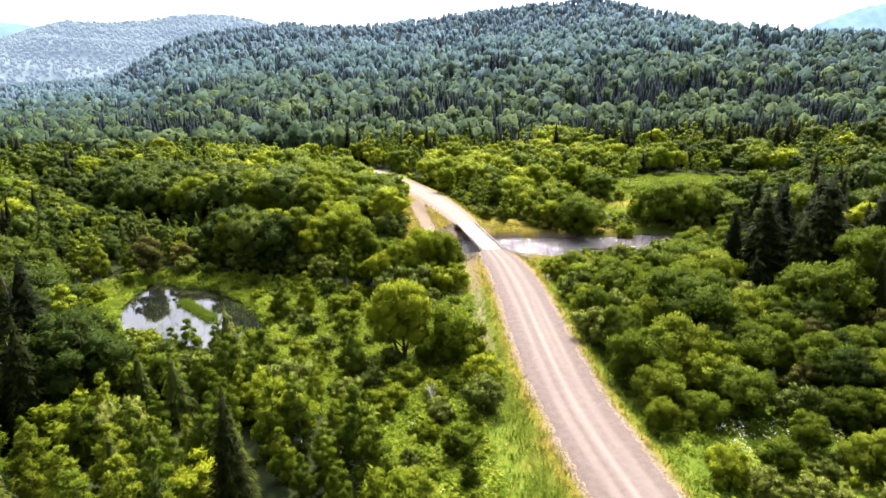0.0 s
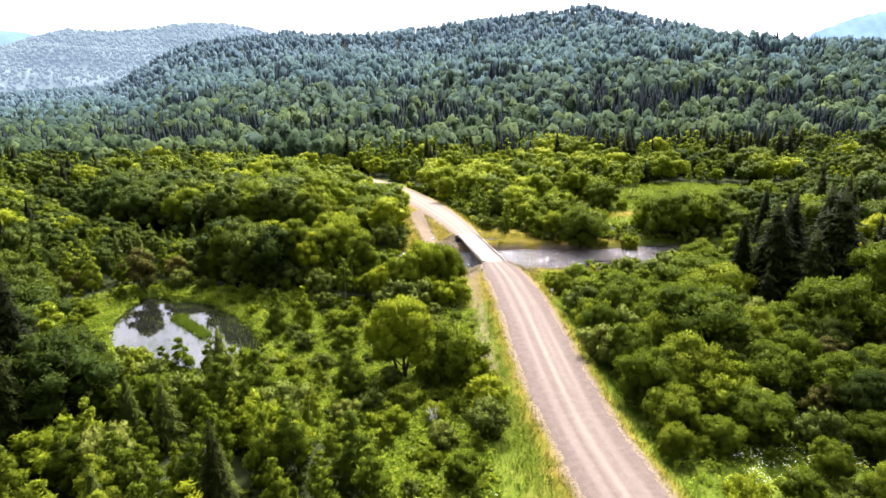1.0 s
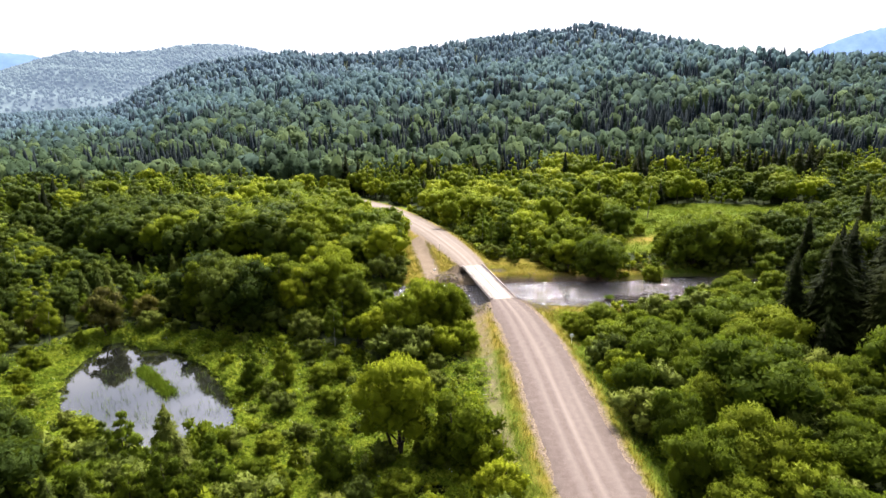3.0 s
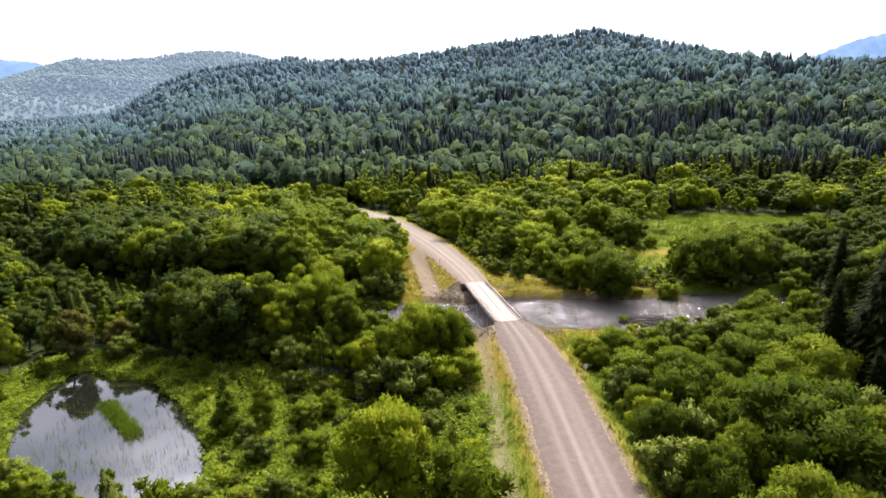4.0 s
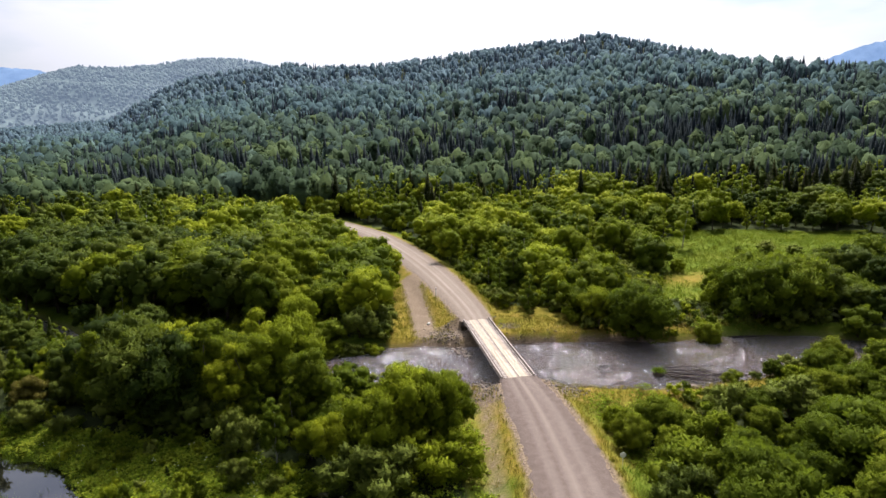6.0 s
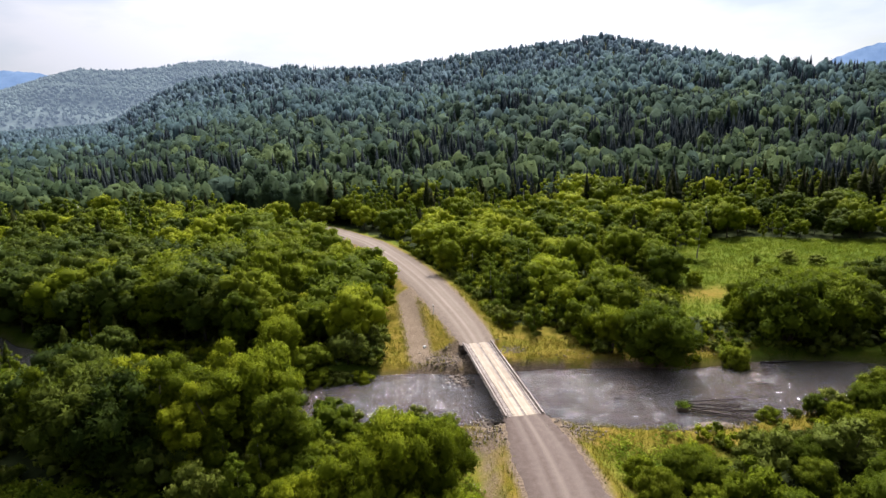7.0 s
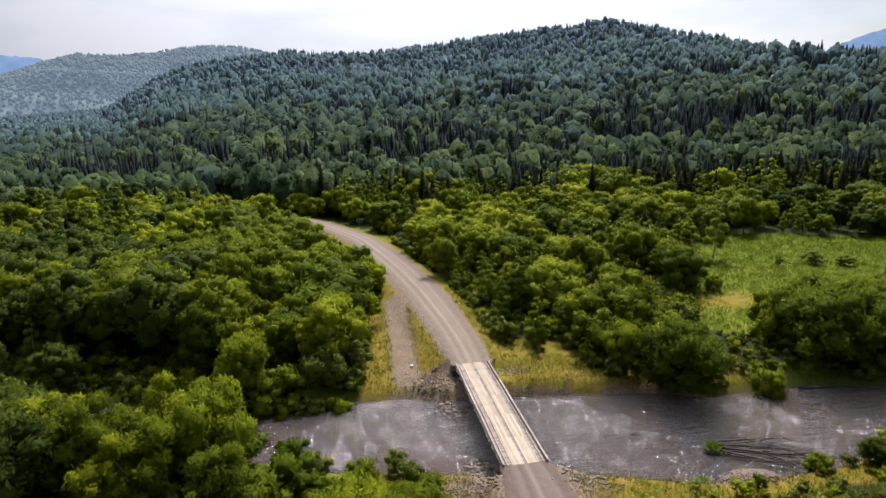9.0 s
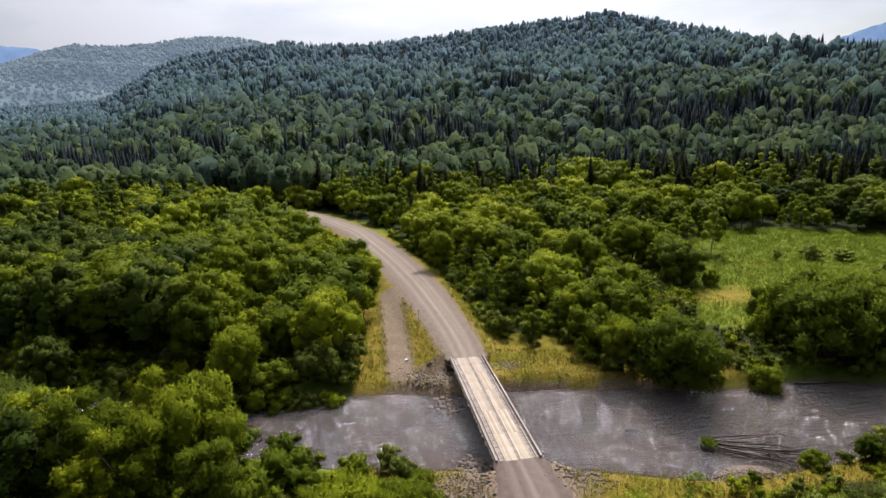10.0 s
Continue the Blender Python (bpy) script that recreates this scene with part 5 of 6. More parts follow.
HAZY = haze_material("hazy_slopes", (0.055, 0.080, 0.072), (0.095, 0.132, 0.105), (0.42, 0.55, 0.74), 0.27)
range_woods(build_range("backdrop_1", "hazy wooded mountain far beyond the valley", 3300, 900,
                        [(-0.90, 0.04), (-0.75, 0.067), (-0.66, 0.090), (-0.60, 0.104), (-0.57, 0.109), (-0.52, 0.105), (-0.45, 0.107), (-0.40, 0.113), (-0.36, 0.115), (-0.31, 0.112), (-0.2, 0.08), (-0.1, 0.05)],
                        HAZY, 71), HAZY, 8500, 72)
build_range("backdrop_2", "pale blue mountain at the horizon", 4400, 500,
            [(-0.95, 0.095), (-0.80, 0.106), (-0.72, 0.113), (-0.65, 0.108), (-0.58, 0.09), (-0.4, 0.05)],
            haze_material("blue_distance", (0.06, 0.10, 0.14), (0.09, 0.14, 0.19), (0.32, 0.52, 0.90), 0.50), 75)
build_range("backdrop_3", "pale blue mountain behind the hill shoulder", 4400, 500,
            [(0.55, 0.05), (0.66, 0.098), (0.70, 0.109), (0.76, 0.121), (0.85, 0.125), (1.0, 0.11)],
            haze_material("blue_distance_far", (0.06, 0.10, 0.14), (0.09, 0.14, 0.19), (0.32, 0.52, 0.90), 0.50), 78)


# ---- timber bridge ----
def box(bm, x0, x1, y0, y1, z0, z1, jitter=0.0, r=None):
    q = [bm.verts.new((x + (r.uniform(-jitter, jitter) if r else 0), y + (r.uniform(-jitter, jitter) if r else 0), z)) for z in (z0, z1) for x, y in ((x0, y0), (x1, y0), (x1, y1), (x0, y1))]
    for f in ((3, 2, 1, 0), (4, 5, 6, 7), (0, 1, 5, 4), (1, 2, 6, 5), (2, 3, 7, 6), (3, 0, 4, 7)):
        bm.faces.new([q[i] for i in f])


def box_piece(name, sx, sy, sz, material, bevel=0.012):
    """A worn squared timber, its top edges eased."""
    bm = bmesh.new()
    box(bm, -sx / 2, sx / 2, -sy / 2, sy / 2, -sz / 2, sz / 2)
    bmesh.ops.bevel(bm, geom=[e for e in bm.edges if e.verts[0].co.z > 0 and e.verts[1].co.z > 0], offset=bevel, segments=1, affect="EDGES")
    me = bpy.data.meshes.new(name)
    bm.to_mesh(me)
    bm.free()
    me.materials.append(material)
    return me


BL, BW = 28.0, 2.8


def build_bridge():
    r = random.Random(8)
    bridge = tagged(new("timber_bridge"), "single-lane timber bridge with two pale plank wheel tracks over the river", "bridge")
    def log(name, a, b, rad, material=DARKLOG):
        k = np.linspace(0, 1, 5)[:, None]
        p = np.array(a) * (1 - k) + np.array(b) * k
        v, q, t = tube(p, np.full(5, rad) * np.linspace(1.06, 0.94, 5), 9)
        ob = new(name, mesh_of(name, v, [np.array(q), np.array(t)], [material], smooth=False))
        ob.parent = bridge
    for x in (-2.2, -1.3, -0.45, 0.45, 1.3, 2.2):
        log("stringer", (x, -0.8, -0.38), (x, BL + 0.8, -0.38), 0.24)
    for end, y0 in (("near", 0.5), ("far", BL - 0.5)):
        for i in range(7):
            log("crib_log", (-3.0 + r.uniform(-0.2, 0.1), y0, -0.80 - i * 0.36), (3.0 + r.uniform(-0.1, 0.2), y0, -0.80 - i * 0.36), 0.18)
        for i in range(6):
            for x in (-2.5, 0.0, 2.5):
                s = -1 if end == "near" else 1
                log("crib_log", (x, y0 + s * 1.6, -0.98 - i * 0.36), (x, y0 - s * 0.35, -0.98 - i * 0.36), 0.16)
    plank = [box_piece("deck_plank", 5.35 + k * 0.14, 0.22, 0.09, TIMBER) for k in range(3)]
    n = 118
    for i in range(n):
        ob = new("deck_plank", r.choice(plank))
        ob.parent = bridge
        ob.matrix_basis = pose(r.uniform(-0.06, 0.06), (i + 0.5) * BL / n, -0.085 + r.uniform(-0.012, 0.012), 0, 0, r.uniform(-0.35, 0.35))
    run = [box_piece("track_plank", 0.268, 5.56 - k * 0.03, 0.07, TRACKWOOD, 0.008) for k in range(2)]
    for c in (-0.84, 0.90):
        for j in range(5):
            for i in range(5):
                ob = new("track_plank", run[(i + j) % 2])
                ob.parent = bridge
                ob.matrix_basis = pose(c + (j - 2) * 0.276, 0.1 + (i + 0.5) * 5.56, 0.008 + r.uniform(-0.005, 0.005), 0, 0, r.uniform(-0.08, 0.08))
    curb = box_piece("kerb_beam", 0.24, 6.96, 0.22, TIMBER, 0.03)
    block = box_piece("kerb_block", 0.28, 0.55, 0.15, TIMBER, 0.02)
    for x in (-2.5, 2.5):
        for i in range(4):
            ob = new("kerb_beam", curb)
            ob.parent = bridge
            ob.matrix_basis = pose(x + r.uniform(-0.03, 0.03), (i + 0.5) * 7.0, 0.215 + r.uniform(-0.012, 0.012), 0, 0, r.uniform(-0.2, 0.2))
        for i in range(14):
            ob = new("kerb_block", block)
            ob.parent = bridge
            ob.matrix_basis = pose(x, 0.6 + i * 2.06, 0.04)
    rail = box_piece("edge_beam", 0.16, 6.96, 0.12, TIMBER, 0.02)
    for x in (-2.05, 2.08):
        for i in range(4):
            ob = new("edge_beam", rail)
            ob.parent = bridge
            ob.matrix_basis = pose(x + r.uniform(-0.03, 0.03), (i + 0.5) * 7.0, 0.03, 0, 0, r.uniform(-0.2, 0.2))


build_bridge()


# ---- road signs, posts and small things on the banks ----
def gz(x, y):
    return float(ground_z(np.array([x]), np.array([y]))[0])


def cyl(bm, rad, z0, z1, sides=12, x=0.0, y=0.0):
    m = bmesh.ops.create_cone(bm, cap_ends=True, segments=sides, radius1=rad, radius2=rad, depth=z1 - z0)
    bmesh.ops.translate(bm, verts=m["verts"], vec=(x, y, (z0 + z1) / 2))


def round_sign(x, y):
    top = tagged(new("road_sign"), "round white road sign on a thin post beside the verge", "sign")
    top.matrix_basis = pose(x, y, gz(x, y), 0, 0, -8)
    bm = bmesh.new()
    cyl(bm, 0.04, -0.3, 1.75, 10)
    part("post", bm, SIGN_WHITE, top)
    bm = bmesh.new()
    m = bmesh.ops.create_cone(bm, cap_ends=True, segments=28, radius1=0.34, radius2=0.34, depth=0.03)
    bmesh.ops.rotate(bm, verts=m["verts"], matrix=Matrix.Rotation(radians(90), 3, "X"))
    bmesh.ops.translate(bm, verts=m["verts"], vec=(0, -0.06, 1.55))
    part("sign_face", bm, SIGN_WHITE, top, "round white sign face")


def marker_post(x, y, h):
    top = tagged(new("marker_post"), "slim white roadside marker post", "post")
    top.matrix_basis = pose(x, y, gz(x, y), 2, 0, 5)
    bm = bmesh.new()
    cyl(bm, 0.075, -0.3, h, 8)
    part("post", bm, SIGN_WHITE, top)
    bm = bmesh.new()
    cyl(bm, 0.079, h - 0.42, h - 0.22, 8)
    part("band", bm, SIGN_DARK, top, "dark band")


round_sign(4.6, -24.4)
marker_post(-4.9, 47.0, 1.9)


def stake(x, y):
    v, q, t = tube(np.array([[0, 0, -0.3], [0.05, 0.02, 0.8], [0.16, 0.0, 1.7]]), [0.13, 0.12, 0.1], 7)
    ob = tagged(new("wooden_stake", mesh_of("wooden_stake", v, [np.array(q), np.array(t)], [DRIFT], smooth=True)), "pale leaning wooden stake in the bank grass", "stake")
    ob.matrix_basis = pose(x, y, gz(x, y), 0, 4, 20)


stake(-17.2, 34.0)


def dead_shrub(x, y):
    """A bare bleached shrub: many forked stems fanning from one root."""
    r = np.random.RandomState(411)
    pieces = []
    for i in range(30):
        a, lean, h = r.uniform(0, 6.28), r.uniform(0.1, 0.75), r.uniform(1.4, 2.9)
        tip = np.array([math.cos(a) * lean * h * 0.6, math.sin(a) * lean * h * 0.6, h])
        mid = tip * 0.5 + r.normal(size=3) * 0.12
        pieces.append(tube(np.array([[0, 0, -0.2], mid, tip]), [0.05, 0.04, 0.015], 5))
        for _ in range(3):
            e = mid + (tip - mid) * r.uniform(0.1, 0.6)
            pieces.append(tube(np.array([e, e + np.array([r.normal() * 0.35, r.normal() * 0.35, r.uniform(0.25, 0.7)])]), [0.026, 0.01], 4))
    v, q, t = joined(pieces)
    ob = tagged(new("dead_shrub", mesh_of("dead_shrub", v, [np.array(q), np.array(t)], [BIRCH_BARK], smooth=True)), "bare bleached dead shrub with forked pale stems", "shrub")
    ob.matrix_basis = pose(x, y, gz(x, y))


dead_shrub(-24.6, -61.5)


def white_block(x, y):
    bm = bmesh.new()
    box(bm, -0.3, 0.3, -0.2, 0.2, -0.05, 0.38)
    bmesh.ops.bevel(bm, geom=list(bm.edges), offset=0.06, segments=2, affect="EDGES")
    me = bpy.data.meshes.new("white_block")
    bm.to_mesh(me)
    bm.free()
    me.materials.append(SIGN_WHITE)
    ob = tagged(new("white_block", me), "small white block lying in dry grass", "block")
    ob.matrix_basis = pose(x, y, gz(x, y), 6, 3, 25)


white_block(-8.8, 32.9)


def driftwood(name, label, x, y, z, ang, length, rad, seed, kids=3):
    r = np.random.RandomState(seed)
    k = np.linspace(0, 1, 8)
    p = np.stack([k * length, np.cumsum(r.uniform(-0.06, 0.06, 8)) * length * 0.3, 0.12 * np.sin(k * 3 + seed) * length * 0.1], 1)
    v, q, t = tube(p, rad * (1.1 - 0.85 * k), 7)
    ob = tagged(new(name, mesh_of(name, v, [np.array(q), np.array(t)], [DRIFT], smooth=True)), label, "log", "drift logs in the river")
    ob.matrix_basis = pose(x, y, z, 0, 0, ang)
    for i in range(kids):
        j = r.randint(3, 7)
        e = p[j] + np.array([r.uniform(0.1, 0.25), r.uniform(-0.18, 0.18), r.uniform(-0.02, 0.09)]) * length
        v, q, t = tube(np.array([p[j], (p[j] + e) / 2 + np.array([0, 0, 0.05]), e]), rad * np.array([0.5, 0.35, 0.12]), 5)
        new("branch", mesh_of("branch", v, [np.array(q), np.array(t)], [DRIFT], smooth=True)).parent = ob


for i, (x, y, z, a, ln, rd) in enumerate([(24.3, 3.0, -2.55, -18, 12.5, 0.2), (24.6, 2.2, -2.65, -24, 10.5, 0.14), (24.2, 3.6, -2.6, -8, 11.0, 0.13), (24.8, 1.6, -2.7, -28, 8.5, 0.15),
                                           (24.5, 2.6, -2.4, -14, 9.0, 0.10), (25.2, 3.3, -2.75, -2, 10.0, 0.10), (25.5, 1.2, -2.8, -33, 7.5, 0.11), (25.0, 2.9, -2.3, -21, 7.5, 0.09),
                                           (27.0, 0.2, -2.9, -20, 6.0, 0.10), (28.5, 1.8, -2.9, -12, 8.0, 0.09)]):
    driftwood("drift_log", "bare grey drift log stranded in the shallows", x, y, z, a - 3 + (i % 3 - 1) * 4, ln, rd * 0.8, 300 + i, 6)
driftwood("drift_log", "dark sunken branch breaking the water surface", 16.5, 8.4, -3.22, 4, 9.5, 0.12, 330, 2)
driftwood("drift_log", "dark sunken branch by the wooded bank", 46.0, 15.0, -3.0, -12, 7.5, 0.14, 331, 2)


def root_mound(x, y):
    r = np.random.RandomState(401)
    pieces = []
    for i in range(26):
        a, u = r.uniform(0, 6.28), r.uniform(0.2, 1.0)
        e = np.array([math.cos(a) * 1.1 * u, math.sin(a) * 0.9 * u, r.uniform(-0.2, 1.0)])
        pieces.append(tube(np.array([[0, 0, 0.1], e * 0.5 + np.array([0, 0, 0.2]), e]), np.array([0.16, 0.09, 0.03]), 5))
    v, q, t = joined(pieces)
    b = ICO2[0] * (1 + r.uniform(-0.25, 0.2, (len(ICO2[0]), 1))) * np.array([0.95, 0.8, 0.6])
    n = len(v)
    top = tagged(new("root_mound", mesh_of("root_mound", np.vstack([v, b]), [np.array(q), np.vstack([np.array(t), ICO2[1] + n])], [DARKLOG], smooth=True)),
                 "upturned dark root mass with a grassy cap in the shallows", "roots")
    top.matrix_basis = pose(x, y, -2.95)
    m = 260
    p = np.stack([r.normal(size=m) * 0.45, r.normal(size=m) * 0.4, np.full(m, 0.42)], 1)
    h, s = r.uniform(0.3, 0.8, (m, 1)), r.normal(size=(m, 3)) * 0.06
    w = np.stack([p - s, p + s, p + np.concatenate([r.normal(size=(m, 2)) * 0.22, h], 1)], 1).reshape(-1, 3)
    cap = new("grass_cap", mesh_of("grass_cap", w, np.arange(3 * m).reshape(-1, 3), [SEDGE], normals=np.tile(np.array([[0, 0, 1.0]]), (3 * m, 1))))
    cap.parent = top
    tagged(cap, "tuft of green grass")


root_mound(24.2, 2.6)


# ---- stones: bank riprap, gravel bar, road shoulders ----
def stones(name, label, spots, seed, material):
    r = np.random.RandomState(seed)
    V, F, n = [], [], 0
    b = ICO1
    for x, y, z, s in spots:
        q = b[0] * (1 + r.uniform(-0.28, 0.25, (len(b[0]), 1))) * np.array([s, s * r.uniform(0.6, 1.1), s * r.uniform(0.4, 0.7)])
        a = r.uniform(0, 6.28)
        q = np.stack([q[:, 0] * math.cos(a) - q[:, 1] * math.sin(a), q[:, 0] * math.sin(a) + q[:, 1] * math.cos(a), q[:, 2]], 1) + np.array([x, y, z])
        V.append(q)
        F.append(b[1] + n)
        n += len(q)
    tagged(new(name, mesh_of(name, np.vstack(V), np.vstack(F), [material])), label, "stones", kind="stuff")


def scatter_stones():
    r = np.random.RandomState(55)
    spots = []
    def put(xs, ys, smin, smax):
        z = ground_z(xs, ys)
        for x, y, q in zip(xs, ys, z):
            if q > WATER_Z - 0.35:
                spots.append((x, y, q + 0.02, r.uniform(smin, smax)))
    for cx, cy, wx, wy, m in ((-6.0, -1.0, 3.2, 2.6, 260), (6.2, -2.2, 3.0, 2.6, 260), (-6.0, 26.5, 3.4, 2.8, 300), (6.0, 27.0, 2.4, 2.0, 120), (21, -3.6, 4, 1.6, 120)):
        put(cx + r.normal(size=m) * wx * 0.6, cy + r.normal(size=m) * wy * 0.6, 0.07, 0.26)
    for cx, cy, wx, wy, m in ((-4.6, 20.5, 1.6, 2.6, 60), (-4.2, 4.5, 1.4, 2.2, 50), (4.4, 2.0, 1.4, 1.4, 30)):
        for x, y in zip(cx + r.normal(size=m) * wx * 0.5, cy + r.normal(size=m) * wy * 0.5):
            spots.append((x, y, WATER_Z - 0.05, r.uniform(0.15, 0.5)))
    put(r.uniform(-16, 40, 260), 20 + r.uniform(-3, 5, 260), 0.06, 0.2)
    for e, s in ((NEAR_L, -1), (NEAR_R, 1), (FAR_L, -1)):
        k = r.randint(0, len(e), 420)
        put(e[k, 0] + s * np.abs(r.normal(size=420)) * 0.3, e[k, 1] + r.uniform(-0.4, 0.4, 420), 0.03, 0.09)
    stones("bank_stones", "grey stones and gravel along banks and road shoulders", spots, 56, STONE)
    spots.clear()
    put(25.5 + r.normal(size=1100) * 2.6, -2.4 + r.normal(size=1100) * 1.5, 0.08, 0.26)
    stones("gravel_bar", "wet brown stones of a gravel bar beside the drift logs", spots, 57, BROWN_STONE)


scatter_stones()


# ---- low growth ----
def blades(name, label, pts, material, seed, hmin, hmax, per, width, spread):
    r = np.random.RandomState(seed)
    m = len(pts)
    base = np.repeat(pts, per, 0) + np.concatenate([r.normal(size=(m * per, 2)) * spread, np.zeros((m * per, 1))], 1)
    a = r.uniform(0, 6.28, m * per)
    h = r.uniform(hmin, hmax, m * per)
    side = np.stack([np.cos(a), np.sin(a), np.zeros_like(a)], 1) * width
    lean = np.stack([r.normal(size=m * per), r.normal(size=m * per), np.zeros(m * per)], 1) * h[:, None] * 0.28
    tip = base + lean + np.stack([0 * h, 0 * h, h], 1)
    v = np.stack([base - side, base + side, tip], 1).reshape(-1, 3)
    nn = np.repeat(unit(np.stack([r.normal(size=m * per) * 0.35, r.normal(size=m * per) * 0.35, np.ones(m * per)], 1)), 3, 0)
    tone = np.repeat(np.repeat(r.rand(m), per), 3)
    me = mesh_of(name, v, np.arange(len(v)).reshape(-1, 3), [material], normals=nn, attrs={"tone": tone})
    tagged(new(name, me), label, "grass", kind="stuff")


def low_growth():
    r = np.random.RandomState(91)
    n = 62000
    x, y = r.uniform(-96, 60, n), r.uniform(-105, 70, n)
    k = 16000
    x[:k], y[:k] = r.uniform(-92, -14, k), r.uniform(-100, 8, k)
    rd, rv = road_dist(x, y), river_dist(x, y)
    pd = edge_dist(x, y, POND_EDGE)
    st, _ = line_dist(x, y, SIDE_TRACK)
    z = ground_z(x, y)
    dry_land = (rv > 1.6) & (z > -3.0) & (rd > 0.5) & ~((np.abs(x) < 5) & (y > -2) & (y < 30)) & (st > 2.0)
    marsh = inside(x, y, MARSH) & (pd > 0.6)
    verge = dry_land & ~marsh & (((rd < 8) & (r.rand(n) < np.exp(-rd / 7))) | ((rv < 9) & (x > -18) & (x < 45)) | ((x > -18) & (x < -4) & (y > 24) & (y < 64)))
    pts = np.stack([x, y, z - 0.05], 1)
    k = 42000
    vx, vy = r.uniform(-24, 60, k), r.uniform(-100, 66, k)
    vr, vv = road_dist(vx, vy), river_dist(vx, vy)
    vs, _ = line_dist(vx, vy, SIDE_TRACK)
    vz = ground_z(vx, vy)
    land = (vv > 1.0) & (vz > -3.05) & (vr > 0.4) & ~((np.abs(vx) < 6) & (vy > -2) & (vy < 30)) & (vs > 2.0) & (~inside(vx, vy, MARSH) | (vr < 8.5))
    keep = land & (((vr < np.where(vx < -4, 13, 9)) & (r.rand(k) < np.exp(-vr / np.where(vx < -4, 14, 6)))) | ((vv < 11) & (vx > -18)) | ((vx > -19) & (vx < -4) & (vy > 20)))
    pts = np.vstack([pts[verge], np.stack([vx, vy, vz - 0.05], 1)[keep]])
    bare, _ = line_dist(pts[:, 0], pts[:, 1], CUT)
    verge = (bare > 1.5) | (r.rand(len(pts)) < 0.18)
    rp = road_dist(pts[:, 0], pts[:, 1])
    lush = (rp > 1.6) & (pts[:, 1] < -24) & (r.rand(len(pts)) < np.clip((rp - 0.9) / 1.6, 0, 0.92))
    blades("verge_sward", "lush green grass between the road and the bushes", pts[verge & lush], SEDGE, 97, 0.3, 0.8, 7, 0.05, 0.34)
    verge &= ~lush
    blades("verge_grass", "yellowing tufts of grass along the road verges and banks", pts[verge], GRASS, 92, 0.25, 0.75, 4, 0.045, 0.30)
    pts = np.stack([x, y, z - 0.05], 1)
    sedge = dry_land & (pd > -0.5) & (pd < 6) & (r.rand(n) < 0.8)
    t = r.uniform(-6.5, 6.5, 420)
    isle = np.stack([-62 - t * 0.55 + r.normal(size=420) * 0.45, -18 + t * 0.83 + r.normal(size=420) * 0.45, np.full(420, -2.9)], 1)
    reeds = np.stack([-58 + r.uniform(-14, 9, 260), -27 + r.uniform(-12, 16, 260), np.full(260, -3.1)], 1)
    reeds = reeds[inside(reeds[:, 0], reeds[:, 1], POND_EDGE)]
    blades("pond_sedge", "bright green sedge fringing the pond and its islet", np.vstack([pts[sedge], isle]), SEDGE, 93, 0.4, 1.0, 8, 0.05, 0.30)
    blades("pond_reeds", "thin reed stems standing in the pond", reeds, SEDGE, 94, 0.5, 1.2, 5, 0.025, 0.35)
    herb = marsh & (rv > 1.6) & (rd > np.where(y < -40, 7.0, 4.5))
    for px, py, ax, ay in POOLS:
        herb &= np.hypot((x - px) / ax, (y - py) / ay) > 1.15
    near_verge = dry_land & (((rd > np.where(y < -40, 7.0, 4.0)) & (rd < 16) & (y < -5) & (r.rand(n) < 0.5)) | ((x > -4) & (rd < 24) & (rd > 3) & (y < -55) & (r.rand(n) < 0.22)))
    hp = np.stack([x, y, z], 1)[herb | near_verge]
    m = len(hp)
    per = 15
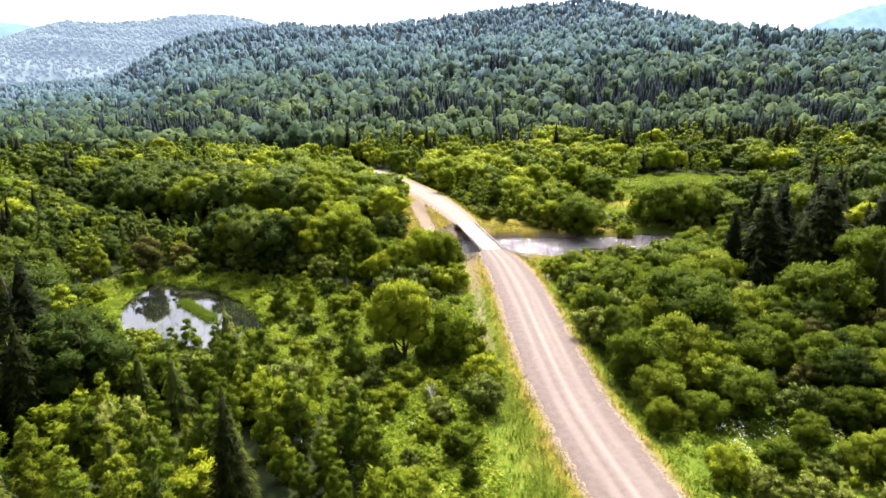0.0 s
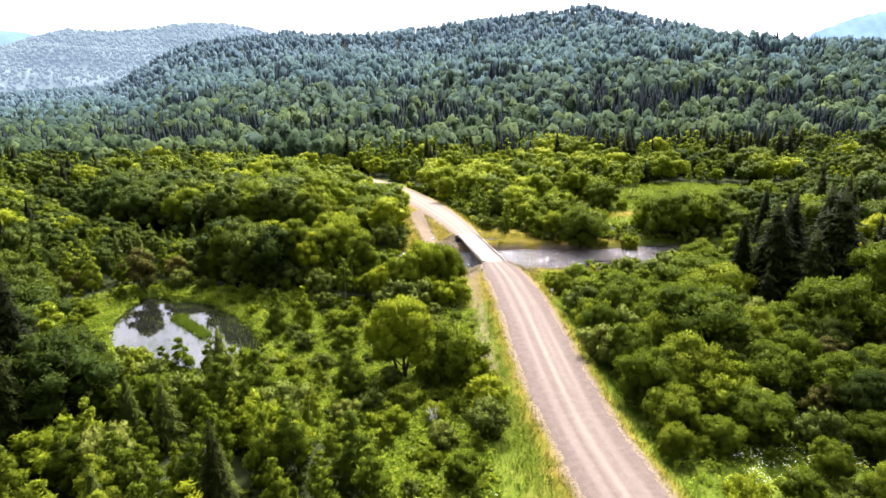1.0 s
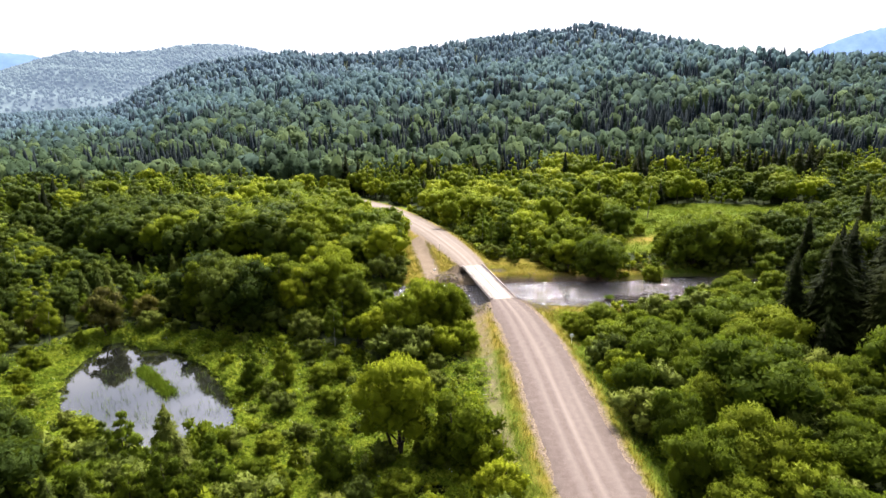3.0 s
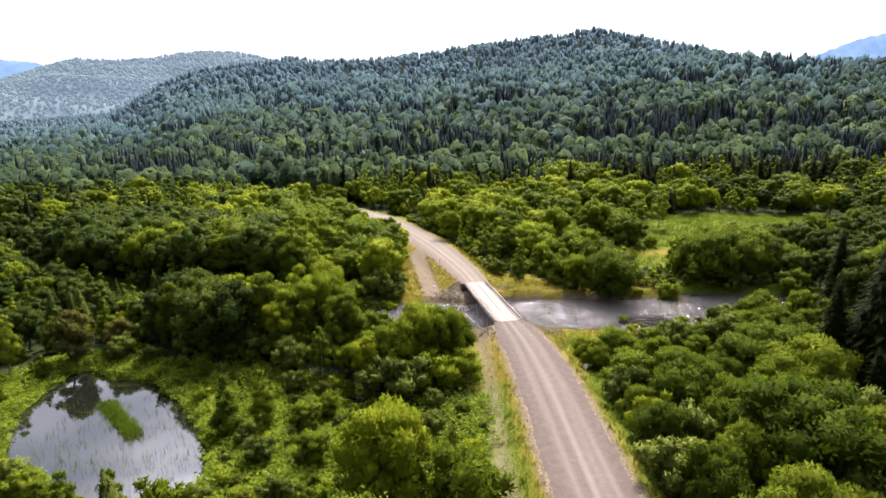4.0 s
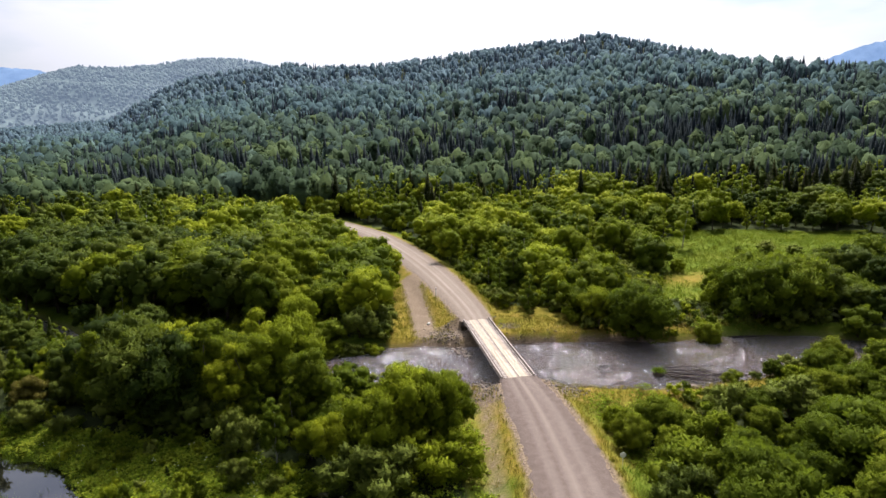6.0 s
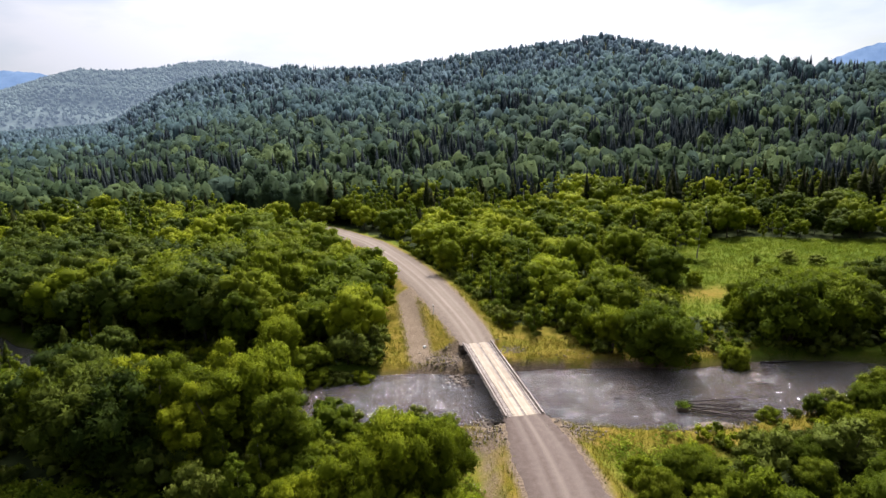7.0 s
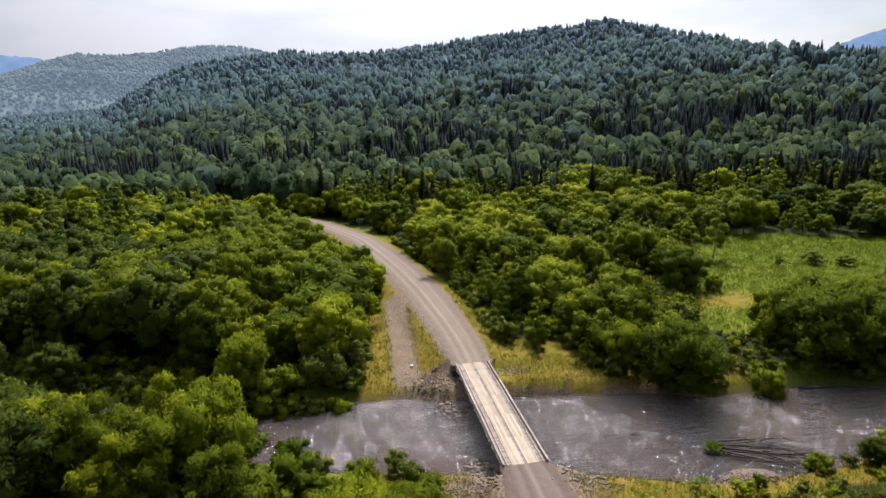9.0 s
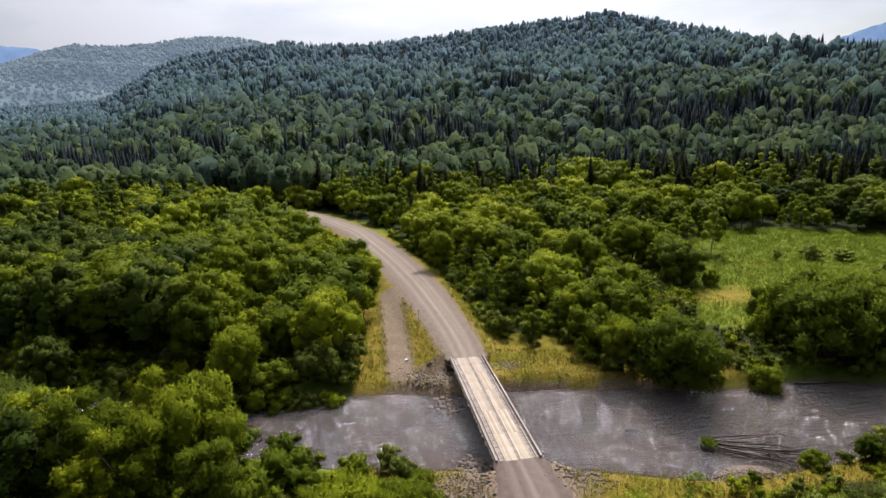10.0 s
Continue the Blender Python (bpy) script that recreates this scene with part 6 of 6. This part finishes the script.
    base = np.repeat(hp, per, 0) + np.concatenate([r.normal(size=(m * per, 2)) * 0.38, np.repeat(np.clip(0.65 + 0.45 * wave(hp[:, 0], hp[:, 1], 7, 61), 0.15, 1.4), per)[:, None] * r.uniform(0.3, 1.1, (m * per, 1))], 1)
    nn = unit(np.stack([r.normal(size=m * per) * 0.5, r.normal(size=m * per) * 0.5, np.ones(m * per)], 1))
    t = unit(np.cross(nn, r.normal(size=(m * per, 3))))
    b = np.cross(nn, t)
    s = r.uniform(0.09, 0.23, (m * per, 1))
    v = np.stack([base - t * s - b * s * 0.6, base + t * s - b * s * 0.6, base + b * s * 1.2], 1).reshape(-1, 3)
    me = mesh_of("marsh_herbs", v, np.arange(len(v)).reshape(-1, 3), [HERBS], normals=np.repeat(nn, 3, 0), attrs={"tone": np.repeat(np.repeat(r.rand(m), per), 3)})
    tagged(new("marsh_herbs", me), "lush yellow-green marsh herbs and tall weeds", "plants", kind="stuff")
    k = hp[(r.rand(m) < 0.010)]
    k = np.vstack([k, np.stack([r.uniform(5, 18, 70), r.uniform(-82, -76.5, 70), np.zeros(70) - 1.7], 1)])
    fl = np.repeat(k, 3, 0) + np.concatenate([r.normal(size=(len(k) * 3, 2)) * 0.25, r.uniform(0.8, 1.3, (len(k) * 3, 1))], 1)
    q = ICO1[0] * np.array([0.055, 0.055, 0.035])
    V = (fl[:, None] + q[None]).reshape(-1, 3)
    F = (np.arange(len(fl))[:, None, None] * 12 + ICO1[1][None]).reshape(-1, 3)
    tagged(new("white_flowers", mesh_of("white_flowers", V, F, [BLOSSOM])), "cream flower heads of meadowsweet among the weeds", "flowers", kind="stuff")
    n = 16000
    x, y = r.uniform(44, 150, n), r.uniform(34, 112, n)
    ok = inside(x, y, MEADOW) & (wave(x, y, 26, 88) > -2.0) & (((x - 62) / 12) ** 2 + ((y - 50) / 6) ** 2 > r.uniform(0.0, 1.6, n))
    pts = np.stack([x, y, ground_z(x, y) - 0.05], 1)[ok]
    blades("meadow_grass", "tall green grass of the open meadow", pts, MEADOW_GRASS, 95, 0.3, 0.8, 5, 0.08, 0.5)


low_growth()
